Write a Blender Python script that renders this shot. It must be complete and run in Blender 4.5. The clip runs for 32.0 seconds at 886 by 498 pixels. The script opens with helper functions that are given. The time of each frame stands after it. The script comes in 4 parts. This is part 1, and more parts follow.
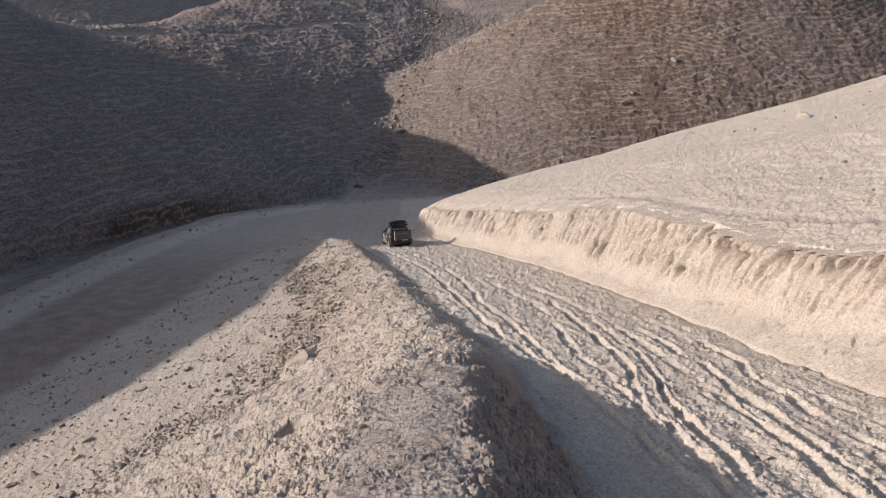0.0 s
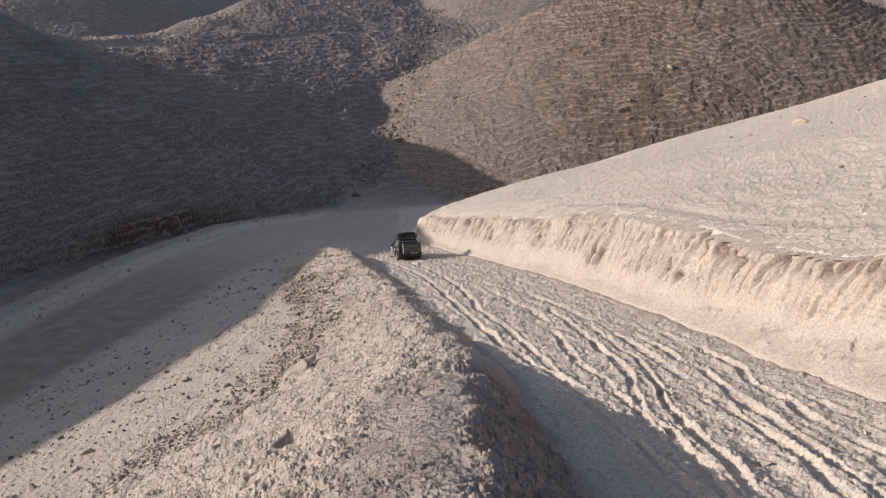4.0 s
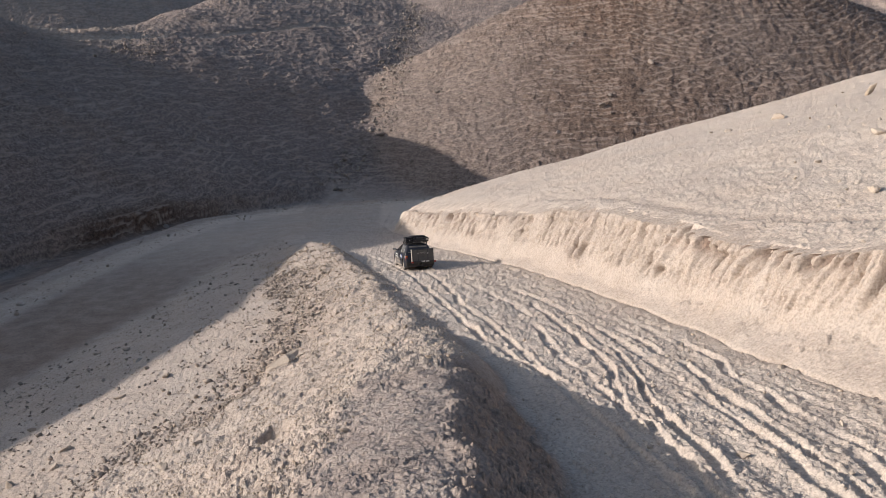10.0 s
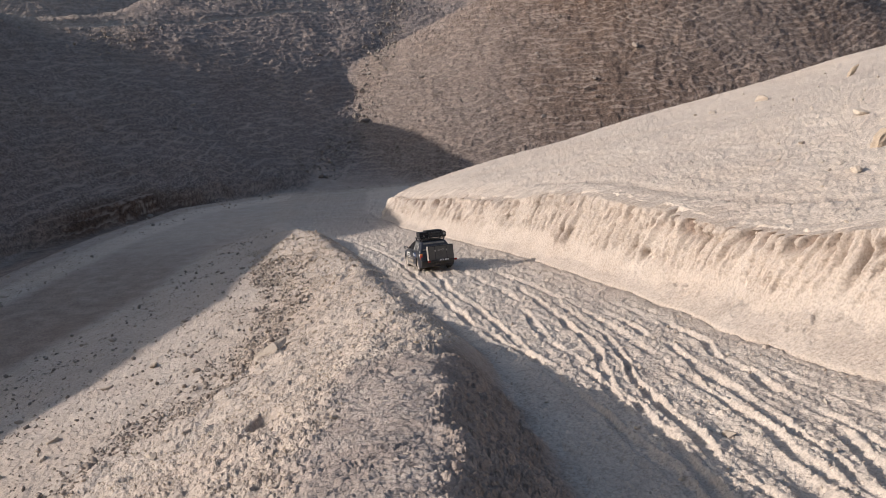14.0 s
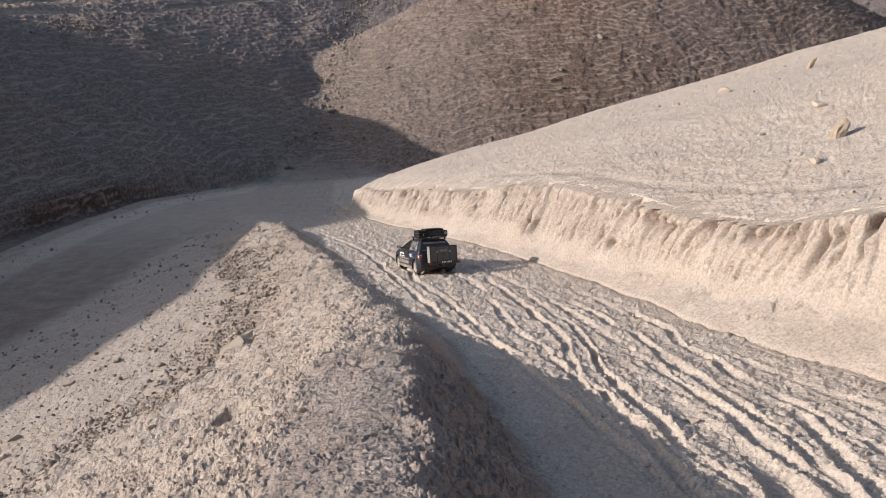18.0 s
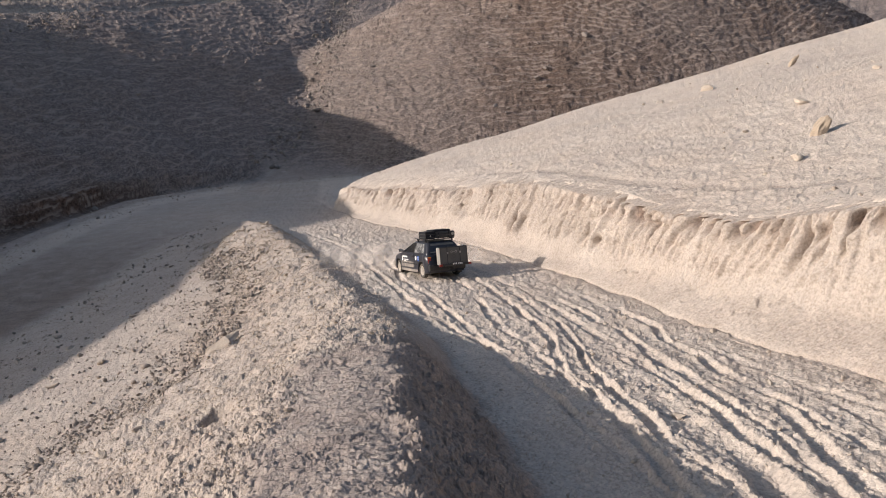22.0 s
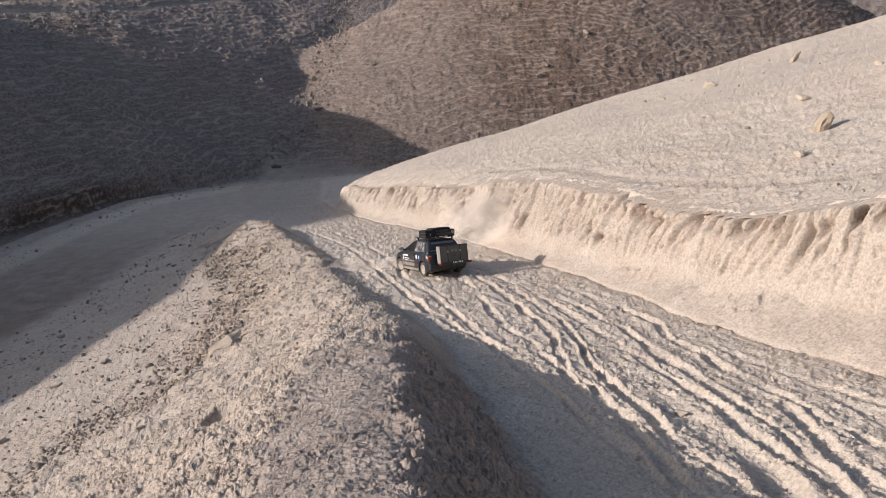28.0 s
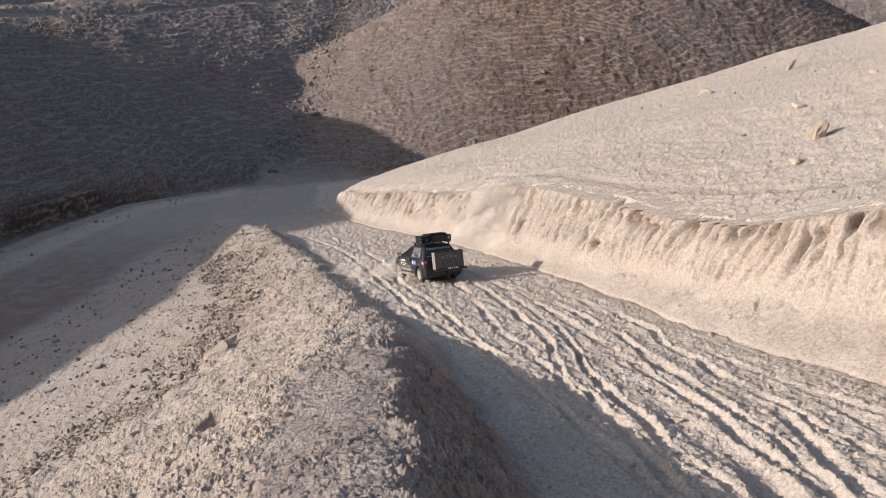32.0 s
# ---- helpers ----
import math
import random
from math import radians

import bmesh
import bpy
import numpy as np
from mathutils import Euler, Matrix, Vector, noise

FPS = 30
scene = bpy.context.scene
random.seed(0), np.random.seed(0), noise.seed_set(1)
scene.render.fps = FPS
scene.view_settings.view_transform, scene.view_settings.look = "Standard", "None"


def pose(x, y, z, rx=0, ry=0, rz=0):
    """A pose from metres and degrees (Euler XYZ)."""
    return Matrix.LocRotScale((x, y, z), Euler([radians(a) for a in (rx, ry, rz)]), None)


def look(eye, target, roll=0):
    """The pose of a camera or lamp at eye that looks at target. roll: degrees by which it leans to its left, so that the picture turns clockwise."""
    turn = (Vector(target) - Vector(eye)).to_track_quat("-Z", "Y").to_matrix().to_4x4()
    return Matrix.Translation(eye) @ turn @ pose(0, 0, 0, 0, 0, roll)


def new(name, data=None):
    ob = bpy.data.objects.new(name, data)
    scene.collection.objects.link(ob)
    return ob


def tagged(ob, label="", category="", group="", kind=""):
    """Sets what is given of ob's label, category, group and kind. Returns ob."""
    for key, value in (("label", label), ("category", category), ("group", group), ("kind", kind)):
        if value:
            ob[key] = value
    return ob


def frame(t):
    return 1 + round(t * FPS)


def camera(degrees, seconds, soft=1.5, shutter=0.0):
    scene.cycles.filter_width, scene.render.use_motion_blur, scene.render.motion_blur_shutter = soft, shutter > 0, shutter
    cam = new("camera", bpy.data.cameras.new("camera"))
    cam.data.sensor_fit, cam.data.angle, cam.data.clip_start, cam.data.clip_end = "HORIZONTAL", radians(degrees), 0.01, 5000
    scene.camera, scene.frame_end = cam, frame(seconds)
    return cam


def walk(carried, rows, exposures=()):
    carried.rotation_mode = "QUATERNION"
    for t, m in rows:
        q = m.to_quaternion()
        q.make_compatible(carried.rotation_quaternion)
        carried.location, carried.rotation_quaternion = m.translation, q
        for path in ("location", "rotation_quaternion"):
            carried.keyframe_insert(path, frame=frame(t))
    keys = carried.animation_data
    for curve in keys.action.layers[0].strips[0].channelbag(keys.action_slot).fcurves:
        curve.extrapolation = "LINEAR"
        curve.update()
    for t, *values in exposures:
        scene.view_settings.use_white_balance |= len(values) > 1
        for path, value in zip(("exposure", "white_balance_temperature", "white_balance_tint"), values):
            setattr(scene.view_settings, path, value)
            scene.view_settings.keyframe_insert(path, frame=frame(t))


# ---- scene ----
# Camera: held by hand on the spoil ridge, one spot, panning and tilting a little.
EYE = Vector((0.0, 0.0, 0.0))
cam = camera(61.46, 32.0, soft=0.55)


def held(yaw, pitch, roll):
    a, b = radians(yaw), radians(pitch)
    ahead = Vector((-math.sin(a) * math.cos(b), math.cos(a) * math.cos(b), math.sin(b)))
    return look(EYE, EYE + ahead, roll)


walk(cam, [(t, held(a, b, c)) for t, a, b, c in (
    (0.0, 0.000, -13.751, 0.000), (0.5, -0.011, -13.657, -0.154), (1.0, -0.038, -13.456, -0.329), (1.5, -0.057, -13.302, -0.467),
    (2.0, -0.060, -13.202, -0.515), (2.5, -0.045, -13.151, -0.556), (3.0, -0.077, -13.111, -0.518), (3.5, -0.093, -13.120, -0.451),
    (5.5, -0.633, -13.395, -0.594), (6.0, -0.956, -13.615, -0.622), (6.5, -1.151, -13.744, -0.677), (7.0, -1.168, -13.791, -0.710),
    (7.5, -1.203, -13.800, -0.665), (8.0, -1.258, -13.808, -0.648), (8.5, -1.322, -13.773, -0.506), (9.0, -1.415, -13.797, -0.266),
    (9.5, -1.504, -13.748, -0.210), (10.0, -1.520, -13.547, -0.221), (10.5, -1.555, -13.378, -0.227), (11.0, -1.580, -13.307, -0.254),
    (11.5, -1.612, -13.288, -0.311), (12.0, -1.659, -13.518, -0.418), (12.5, -1.791, -13.874, -0.541), (13.0, -1.981, -14.260, -0.646),
    (13.5, -2.227, -14.524, -0.744), (14.0, -2.560, -14.655, -0.762), (14.5, -3.088, -14.666, -0.628), (16.5, -4.889, -15.218, -0.321),
    (17.0, -4.967, -15.230, -0.366), (17.5, -5.099, -15.272, -0.387), (18.0, -5.128, -15.349, -0.413),
    (18.5, -5.211, -15.482, -0.369), (19.0, -5.328, -15.664, -0.367), (19.5, -5.457, -15.758, -0.393), (20.0, -5.566, -15.817, -0.373),
    (20.5, -5.707, -15.830, -0.343), (21.0, -5.967, -15.704, -0.378), (21.5, -6.142, -15.596, -0.469), (22.0, -6.228, -15.476, -0.522),
    (22.5, -6.491, -15.404, -0.445), (23.0, -6.627, -15.387, -0.423), (23.5, -6.679, -15.382, -0.298), (24.0, -6.703, -15.431, -0.210),
    (24.5, -6.709, -15.583, -0.185), (25.0, -6.702, -15.668, -0.186), (25.5, -6.650, -15.700, -0.230), (27.5, -6.201, -15.739, -0.760),
    (28.0, -6.065, -15.619, -0.801), (28.5, -6.011, -15.471, -0.859), (29.0, -6.015, -15.308, -0.885), (29.5, -6.014, -15.137, -0.860),
    (30.0, -6.038, -15.056, -0.771), (30.5, -6.068, -15.033, -0.706), (31.0, -6.131, -15.101, -0.564), (31.5, -6.249, -15.161, -0.496),
    (32.0, -6.365, -15.185, -0.505),
)])

# World, sun, exposure.
SUN_ELEV, SUN_FROM = 19.0, 1.0   # degrees above the horizon; degrees that the light heads away from +x towards +y
light = Vector((math.cos(radians(SUN_FROM)) * math.cos(radians(SUN_ELEV)),
                math.sin(radians(SUN_FROM)) * math.cos(radians(SUN_ELEV)), -math.sin(radians(SUN_ELEV))))
sun = new("sun", bpy.data.lights.new("sun", "SUN"))
sun.data.energy, sun.data.angle, sun.data.color = 4.85, radians(0.53), (1.0, 0.905, 0.84)
sun.matrix_world = look((0, 0, 60), Vector((0, 0, 60)) + light)
world = bpy.data.worlds.new("sky")
scene.world = world
world.use_nodes = True
wn = world.node_tree.nodes
wn.clear()
sky = wn.new("ShaderNodeTexSky")
sky.sky_type, sky.sun_disc = "NISHITA", False
sky.sun_elevation = radians(SUN_ELEV)
sky.dust_density = 1.9
sky.sun_rotation = math.atan2(-light.x, -light.y)
bg = wn.new("ShaderNodeBackground")
bg.inputs["Strength"].default_value = 0.15
wo = wn.new("ShaderNodeOutputWorld")
world.node_tree.links.new(sky.outputs[0], bg.inputs[0])
world.node_tree.links.new(bg.outputs[0], wo.inputs[0])
scene.view_settings.exposure = -0.07


# ---- materials ----
class Mat:
    """A node material being put together."""

    def __init__(self, name, rough=0.9, metal=0.0, spec=0.3):
        self.m = bpy.data.materials.new(name)
        self.m.use_nodes = True
        self.nt = self.m.node_tree
        self.nt.nodes.clear()
        self.out = self.nt.nodes.new("ShaderNodeOutputMaterial")
        self.b = self.nt.nodes.new("ShaderNodeBsdfPrincipled")
        self.b.inputs["Roughness"].default_value = rough
        self.b.inputs["Metallic"].default_value = metal
        self.b.inputs["Specular IOR Level"].default_value = spec
        self.nt.links.new(self.b.outputs[0], self.out.inputs[0])

    def n(self, kind, **kw):
        node = self.nt.nodes.new(kind)
        for k, v in kw.items():
            setattr(node, k, v)
        return node

    def link(self, a, b):
        self.nt.links.new(a, b)

    def coords(self, scale=(1, 1, 1), generated="Object", turn=(0, 0, 0)):
        tc = self.n("ShaderNodeTexCoord")
        mp = self.n("ShaderNodeMapping")
        mp.inputs["Scale"].default_value = scale
        mp.inputs["Rotation"].default_value = [radians(a) for a in turn]
        self.link(tc.outputs[generated], mp.inputs[0])
        return mp.outputs[0]

    def noise(self, vec, scale, detail=6.0, rough=0.6, dist=0.0):
        t = self.n("ShaderNodeTexNoise")
        t.inputs["Scale"].default_value, t.inputs["Detail"].default_value = scale, detail
        t.inputs["Roughness"].default_value, t.inputs["Distortion"].default_value = rough, dist
        self.link(vec, t.inputs["Vector"])
        return t.outputs["Fac"]

    def voronoi(self, vec, scale, feature="F1", out="Distance"):
        t = self.n("ShaderNodeTexVoronoi", feature=feature)
        t.inputs["Scale"].default_value = scale
        self.link(vec, t.inputs["Vector"])
        return t.outputs[out]

    def ramp(self, fac, stops):
        r = self.n("ShaderNodeValToRGB")
        while len(r.color_ramp.elements) < len(stops):
            r.color_ramp.elements.new(0.5)
        for e, (p, c) in zip(r.color_ramp.elements, stops):
            e.position = p
            e.color = (*c, 1) if len(c) == 3 else c
        self.link(fac, r.inputs[0])
        return r.outputs[0]

    def math(self, op, a, b=None):
        m = self.n("ShaderNodeMath", operation=op)
        for k, v in enumerate((a, b)):
            if v is None:
                continue
            if isinstance(v, (int, float)):
                m.inputs[k].default_value = v
            else:
                self.link(v, m.inputs[k])
        return m.outputs[0]

    def mix(self, fac, a, b, blend="MIX"):
        m = self.n("ShaderNodeMix", data_type="RGBA", blend_type=blend)
        for s, v in ((m.inputs[0], fac), (m.inputs[6], a), (m.inputs[7], b)):
            if isinstance(v, (int, float)):
                s.default_value = v
            elif isinstance(v, tuple):
                s.default_value = (*v, 1)
            else:
                self.link(v, s)
        return m.outputs[2]

    def bump(self, height, strength=0.5, dist=0.02, after=None):
        b = self.n("ShaderNodeBump")
        b.inputs["Strength"].default_value, b.inputs["Distance"].default_value = strength, dist
        self.link(height, b.inputs["Height"])
        if after is not None:
            self.link(after, b.inputs["Normal"])
        self.link(b.outputs[0], self.b.inputs["Normal"])
        return b.outputs[0]

    def colour(self, c):
        if isinstance(c, tuple):
            self.b.inputs["Base Color"].default_value = (*c, 1)
        else:
            self.link(c, self.b.inputs["Base Color"])
        return self


def earth_material():
    """Bare desert earth; the zone attribute says which soil lies where (r pale marl, g red-brown soil, b grey trampled
    crust, alpha hillside); r and g also carry painted light and shade.
    """
    m = Mat("desert_earth", 0.95, 0, 0.15)
    v = m.coords()
    at = m.n("ShaderNodeVertexColor", layer_name="zone")
    sep = m.n("ShaderNodeSeparateColor")
    m.link(at.outputs["Color"], sep.inputs[0])
    hill = at.outputs["Alpha"]
    big, mid, fine = m.noise(v, 0.11, 5), m.noise(v, 0.9, 6), m.noise(v, 9.0, 8, 0.7)
    base = m.ramp(mid, [(0.3, (0.33, 0.275, 0.235)), (0.5, (0.385, 0.325, 0.28)), (0.72, (0.45, 0.385, 0.335))])
    pale = m.ramp(mid, [(0.3, (0.545, 0.470, 0.402)), (0.5, (0.58, 0.503, 0.433)), (0.7, (0.61, 0.535, 0.466))])
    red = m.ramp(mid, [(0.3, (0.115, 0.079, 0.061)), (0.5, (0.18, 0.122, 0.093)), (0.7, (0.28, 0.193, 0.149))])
    grey = m.ramp(mid, [(0.3, (0.31, 0.265, 0.238)), (0.5, (0.375, 0.324, 0.29)), (0.7, (0.45, 0.392, 0.35))])
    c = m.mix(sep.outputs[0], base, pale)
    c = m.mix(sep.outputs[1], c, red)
    c = m.mix(sep.outputs[2], c, grey)
    c = m.mix(m.math("MULTIPLY", m.math("MULTIPLY", m.math("MULTIPLY", hill, m.math("SUBTRACT", 1.0, sep.outputs[0])), m.math("SUBTRACT", 1.0, sep.outputs[1])), 0.85), c, (0.30, 0.258, 0.25))
    lines = m.n("ShaderNodeAttribute", attribute_name="trodden").outputs["Fac"]
    scrub = m.ramp(m.noise(v, 2.4, 7, 0.8), [(0.38, (1.25, 1.25, 1.25)), (0.6, (0.66, 0.65, 0.64))])
    c = m.mix(hill, c, m.mix(1.0, c, scrub, "MULTIPLY"))
    tufts = m.ramp(m.noise(v, 5.5, 5, 0.75), [(0.4, (1.2, 1.2, 1.2)), (0.58, (0.64, 0.62, 0.60))])
    c = m.mix(hill, c, m.mix(1.0, c, tufts, "MULTIPLY"))
    # treads: pale dust, plus the extra light on their flats painted in
    c = m.mix(m.math("MULTIPLY", lines, 0.7), c, (0.46, 0.375, 0.32))
    tint = m.ramp(big, [(0.35, (0.96, 0.93, 0.92)), (0.5, (1, 1, 1)), (0.68, (1.0, 0.95, 0.91))])
    c = m.mix(0.7, c, tint, "MULTIPLY")
    # random colour speckle, which also stands in for the relief's small shadows
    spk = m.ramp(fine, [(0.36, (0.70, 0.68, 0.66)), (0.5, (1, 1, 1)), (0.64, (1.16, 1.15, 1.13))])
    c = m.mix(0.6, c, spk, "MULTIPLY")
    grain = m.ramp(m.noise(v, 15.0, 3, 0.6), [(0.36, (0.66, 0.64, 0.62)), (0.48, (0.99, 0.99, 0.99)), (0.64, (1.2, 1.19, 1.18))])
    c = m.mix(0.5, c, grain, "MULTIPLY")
    fine_speckle = m.ramp(m.noise(v, 85.0, 2, 0.6), [(0.36, (0.68, 0.67, 0.66)), (0.5, (1, 1, 1)), (0.64, (1.22, 1.21, 1.2))])
    c = m.mix(m.math("MULTIPLY", sep.outputs[2], 0.5), c, fine_speckle, "MULTIPLY")
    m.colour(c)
    loose = m.math("SUBTRACT", 1.0, sep.outputs[2])
    clods = m.math("MULTIPLY", m.math("MULTIPLY", m.voronoi(v, 13.0), -0.35), loose)
    h = m.math("ADD", m.noise(v, 5.0, 8, 0.66), m.math("MULTIPLY", m.noise(v, 24.0, 4, 0.65, 0.4), 0.4))
    pits = m.math("MULTIPLY", m.math("MULTIPLY", m.voronoi(v, 37.0), -0.2), loose)
    b1 = m.bump(m.math("ADD", m.math("ADD", h, pits), clods), 0.85, 0.06)
    m.bump(m.math("MULTIPLY", m.noise(v, 2.2, 10, 0.85), hill), 0.9, 0.3, b1)
    return m.m


EARTH = earth_material()


def stone_material(name, stops, rough=0.92):
    m = Mat(name, rough, 0, 0.2)
    v = m.coords()
    info = m.n("ShaderNodeObjectInfo")
    geo = m.n("ShaderNodeNewGeometry")
    own = m.math("FRACT", m.math("ADD", info.outputs["Random"], geo.outputs["Random Per Island"]))
    c = m.ramp(own, [(0.0, stops[0]), (0.5, stops[1]), (1.0, stops[2])])
    c = m.mix(0.6, c, m.ramp(m.noise(v, 14, 6, 0.7), [(0.3, (0.7, 0.68, 0.66)), (0.6, (1.08, 1.06, 1.04))]), "MULTIPLY")
    m.colour(c)
    m.bump(m.noise(v, 30, 7, 0.7), 0.6, 0.02)
    return m.m


STONE = stone_material("dusty_stone", ((0.32, 0.26, 0.205), (0.45, 0.375, 0.30), (0.55, 0.465, 0.38)))
GREY_STONE = stone_material("grey_stone", ((0.22, 0.185, 0.155), (0.31, 0.26, 0.22), (0.42, 0.355, 0.30)))
HILL_STONE = stone_material("hill_stone", ((0.20, 0.17, 0.15), (0.28, 0.24, 0.21), (0.38, 0.33, 0.29)))
PALE_STONE = stone_material("pale_stone", ((0.40, 0.33, 0.27), (0.48, 0.41, 0.34), (0.56, 0.485, 0.41)))
TAN_STONE = stone_material("tan_stone", ((0.36, 0.285, 0.215), (0.42, 0.34, 0.26), (0.46, 0.38, 0.30)))
# ---- the lie of the land ----
def curve(x, knots):
    """A smooth line through (x, y) knots."""
    k = np.array(knots, float)
    kx, ky = k[:, 0], k[:, 1]
    g = np.gradient(ky, kx)
    i = np.clip(np.searchsorted(kx, x) - 1, 0, len(kx) - 2)
    h = kx[i + 1] - kx[i]
    u = np.clip((x - kx[i]) / h, 0, 1)
    return ((1 + 2 * u) * (1 - u) ** 2 * ky[i] + u * (1 - u) ** 2 * h * g[i]
            + u * u * (3 - 2 * u) * ky[i + 1] + u * u * (u - 1) * h * g[i + 1])


PERM = np.random.RandomState(7).permutation(4096)
GRAD = np.stack([np.cos(np.arange(4096) * 2.399963), np.sin(np.arange(4096) * 2.399963)], -1)


def gnoise(x, y, seed=0):
    """Gradient noise in the plane, about -1 to 1."""
    xi, yi = np.floor(x).astype(np.int64), np.floor(y).astype(np.int64)
    fx, fy = x - xi, y - yi

    def corner(a, b):
        g = GRAD[PERM[(PERM[(xi + a + seed * 57) & 4095] + yi + b) & 4095]]
        return g[..., 0] * (fx - a) + g[..., 1] * (fy - b)
    u, v = fx ** 3 * (fx * (fx * 6 - 15) + 10), fy ** 3 * (fy * (fy * 6 - 15) + 10)
    p, q = corner(0, 0), corner(0, 1)
    p, q = p + u * (corner(1, 0) - p), q + u * (corner(1, 1) - q)
    return 1.5 * (p + v * (q - p))


def fbm(x, y, octaves=4, seed=0, gain=0.5):
    total, a = 0.0, 1.0
    for k in range(octaves):
        total = total + a * gnoise(x * 2 ** k, y * 2 ** k, seed + k)
        a *= gain
    return total


def clods(x, y, seed=0):
    """Broken lumps: cells of uneven height, each with a tilted top and sharp gaps between, 0 to about 1.3."""
    xi, yi = np.floor(x).astype(np.int64), np.floor(y).astype(np.int64)
    first, second = np.full(np.shape(x), 9.0), np.full(np.shape(x), 9.0)
    top, tall = np.zeros(np.shape(x)), np.zeros(np.shape(x))
    for a in (-1, 0, 1):
        for b in (-1, 0, 1):
            h = PERM[(PERM[(xi + a + seed * 31) & 4095] + yi + b) & 4095]
            ex, ey = x - (xi + a + 0.5 + 0.45 * GRAD[h, 0]), y - (yi + b + 0.5 + 0.45 * GRAD[h, 1])
            d = np.hypot(ex, ey)
            near = d < first
            second = np.where(near, first, np.minimum(second, d))
            tall = np.where(near, (h % 97) / 97.0, tall)
            tilt = (h * 7 + 1013) & 4095
            top = np.where(near, GRAD[tilt, 0] * ex + GRAD[tilt, 1] * ey, top)
            first = np.minimum(first, d)
    return np.clip((second - first) * 3.4, 0, 1) ** 0.7 * np.clip(0.18 + 0.8 * tall ** 1.5 + 0.95 * top, 0.02, 1.4)


def smax(a, b, k):
    h = np.clip(0.5 + 0.5 * (a - b) / k, 0, 1)
    return b + (a - b) * h + k * h * (1 - h)


def smin(a, b, k):
    return -smax(-a, -b, k)


def step(a, b, x):
    u = np.clip((x - a) / (b - a), 0, 1)
    return u * u * (3 - 2 * u)


def soft(x, k):
    """max(x, 0), rounded over k."""
    return 0.5 * (x + np.sqrt(x * x + k * k))


def ridge_hill(x, y, crest, rounding):
    """A hill that falls away from a crest line of (x, y, z, fall per metre)."""
    best = np.full(np.shape(x), -1e9)
    for (x0, y0, z0, s0), (x1, y1, z1, s1) in zip(crest, crest[1:]):
        dx, dy = x1 - x0, y1 - y0
        u = np.clip(((x - x0) * dx + (y - y0) * dy) / (dx * dx + dy * dy), 0, 1)
        d = np.hypot(x - x0 - u * dx, y - y0 - u * dy)
        s = s0 + u * (s1 - s0)
        best = np.maximum(best, z0 + u * (z1 - z0) + rounding - np.sqrt((s * d) ** 2 + rounding ** 2))
    return best


def beyond(x, y, line):
    """Signed distance from a line of (x, y) points, positive on its left side."""
    best, sign = np.full(np.shape(x), 1e9), np.ones(np.shape(x))
    for (x0, y0), (x1, y1) in zip(line, line[1:]):
        dx, dy = x1 - x0, y1 - y0
        u = np.clip(((x - x0) * dx + (y - y0) * dy) / (dx * dx + dy * dy), 0, 1)
        ex, ey = x - x0 - u * dx, y - y0 - u * dy
        d = np.hypot(ex, ey)
        near = d < best
        best = np.where(near, d, best)
        sign = np.where(near, np.sign(dx * ey - dy * ex), sign)
    return best * sign


ROAD_Z = ((-60, 3.9), (0, -4.9), (30, -9.28), (40, -10.76), (48, -12.02), (54, -12.9), (66, -13.75), (80, -14.0), (120, -14.2))
ROAD_MID = ((-60, 12), (0, 7), (15, 5), (28.7, 2.6), (40, -0.7), (53.7, -3.7), (70, -8))
FOOT_X = ((-60, 26), (-20, 18), (0, 13.5), (12.2, 10.1), (16.7, 8.9), (21.2, 8.3), (29.3, 7.0), (40.4, 4.3), (60.7, -1.6), (70, -4.5))
BANK_H = ((-60, 3.5), (0, 3.6), (14, 3.3), (19.5, 2.5), (27, 2.6), (35, 3.0), (43.5, 2.55), (62, 2.1), (80, 1.8))
CREST_X = ((-30, 1.3), (0, -0.5), (5.5, -0.52), (8.2, -0.47), (13.6, -0.35), (16.5, -0.3), (20.5, -0.42), (26, -1.2), (40, -4.3), (55, -9.1), (62, -12.5))
CREST_Z = ((-60, -0.5), (-6, -1.25), (0, -1.85), (2.6, -2.55), (5.5, -3.64), (8.2, -4.47), (10.5, -5.0), (13.6, -5.66), (16.5, -6.53), (20.5, -7.48), (26, -8.45), (40, -10.35), (55, -12.6), (58, -13.6), (63, -15.8), (80, -18))
LOW_EDGE = ((-60, -34), (0, -25), (31, -20), (37, -18.8), (44, -17), (59, -14), (66, -8.4), (80, 4))
ROAD_RIM = ((-38, -40), (-29.5, 20), (-28, 45), (-27, 52.5), (-25.6, 61.7), (-21.8, 73.5), (-13, 80), (-5, 82), (10, 86), (40, 92), (90, 95))
LEFT_HILL = ((-83.2, -120, 15.5, 0.76), (-79.8, -30, 5.0, 0.74), (-79.2, 5, 5.5, 0.74), (-78.5, 14, 5.83, 0.74), (-77.8, 18, 5.7, 0.74), (-76.5, 24, 5.7, 0.74), (-77.4, 29, 7.8, 0.74), (-80.5, 36, 10.0, 0.74), (-80.5, 42, 9.6, 0.738), (-82.7, 48, 10.9, 0.735), (-84.1, 58, 13.0, 0.73), (-78.7, 70, 10.7, 0.7), (-78.4, 80, 12.4, 0.66), (-79.3, 92, 15.0, 0.63), (-79.5, 103, 16.4, 0.6), (-75, 104, 13.6, 0.6), (-62, 106, 6.9, 0.6), (-52, 109, 3.0, 0.56))
FLOOR_Z = ((-200, -15.8), (80, -15.8), (98, -15.8), (125, -7.5), (155, 1.5), (195, 11.7), (300, 34), (900, 80))
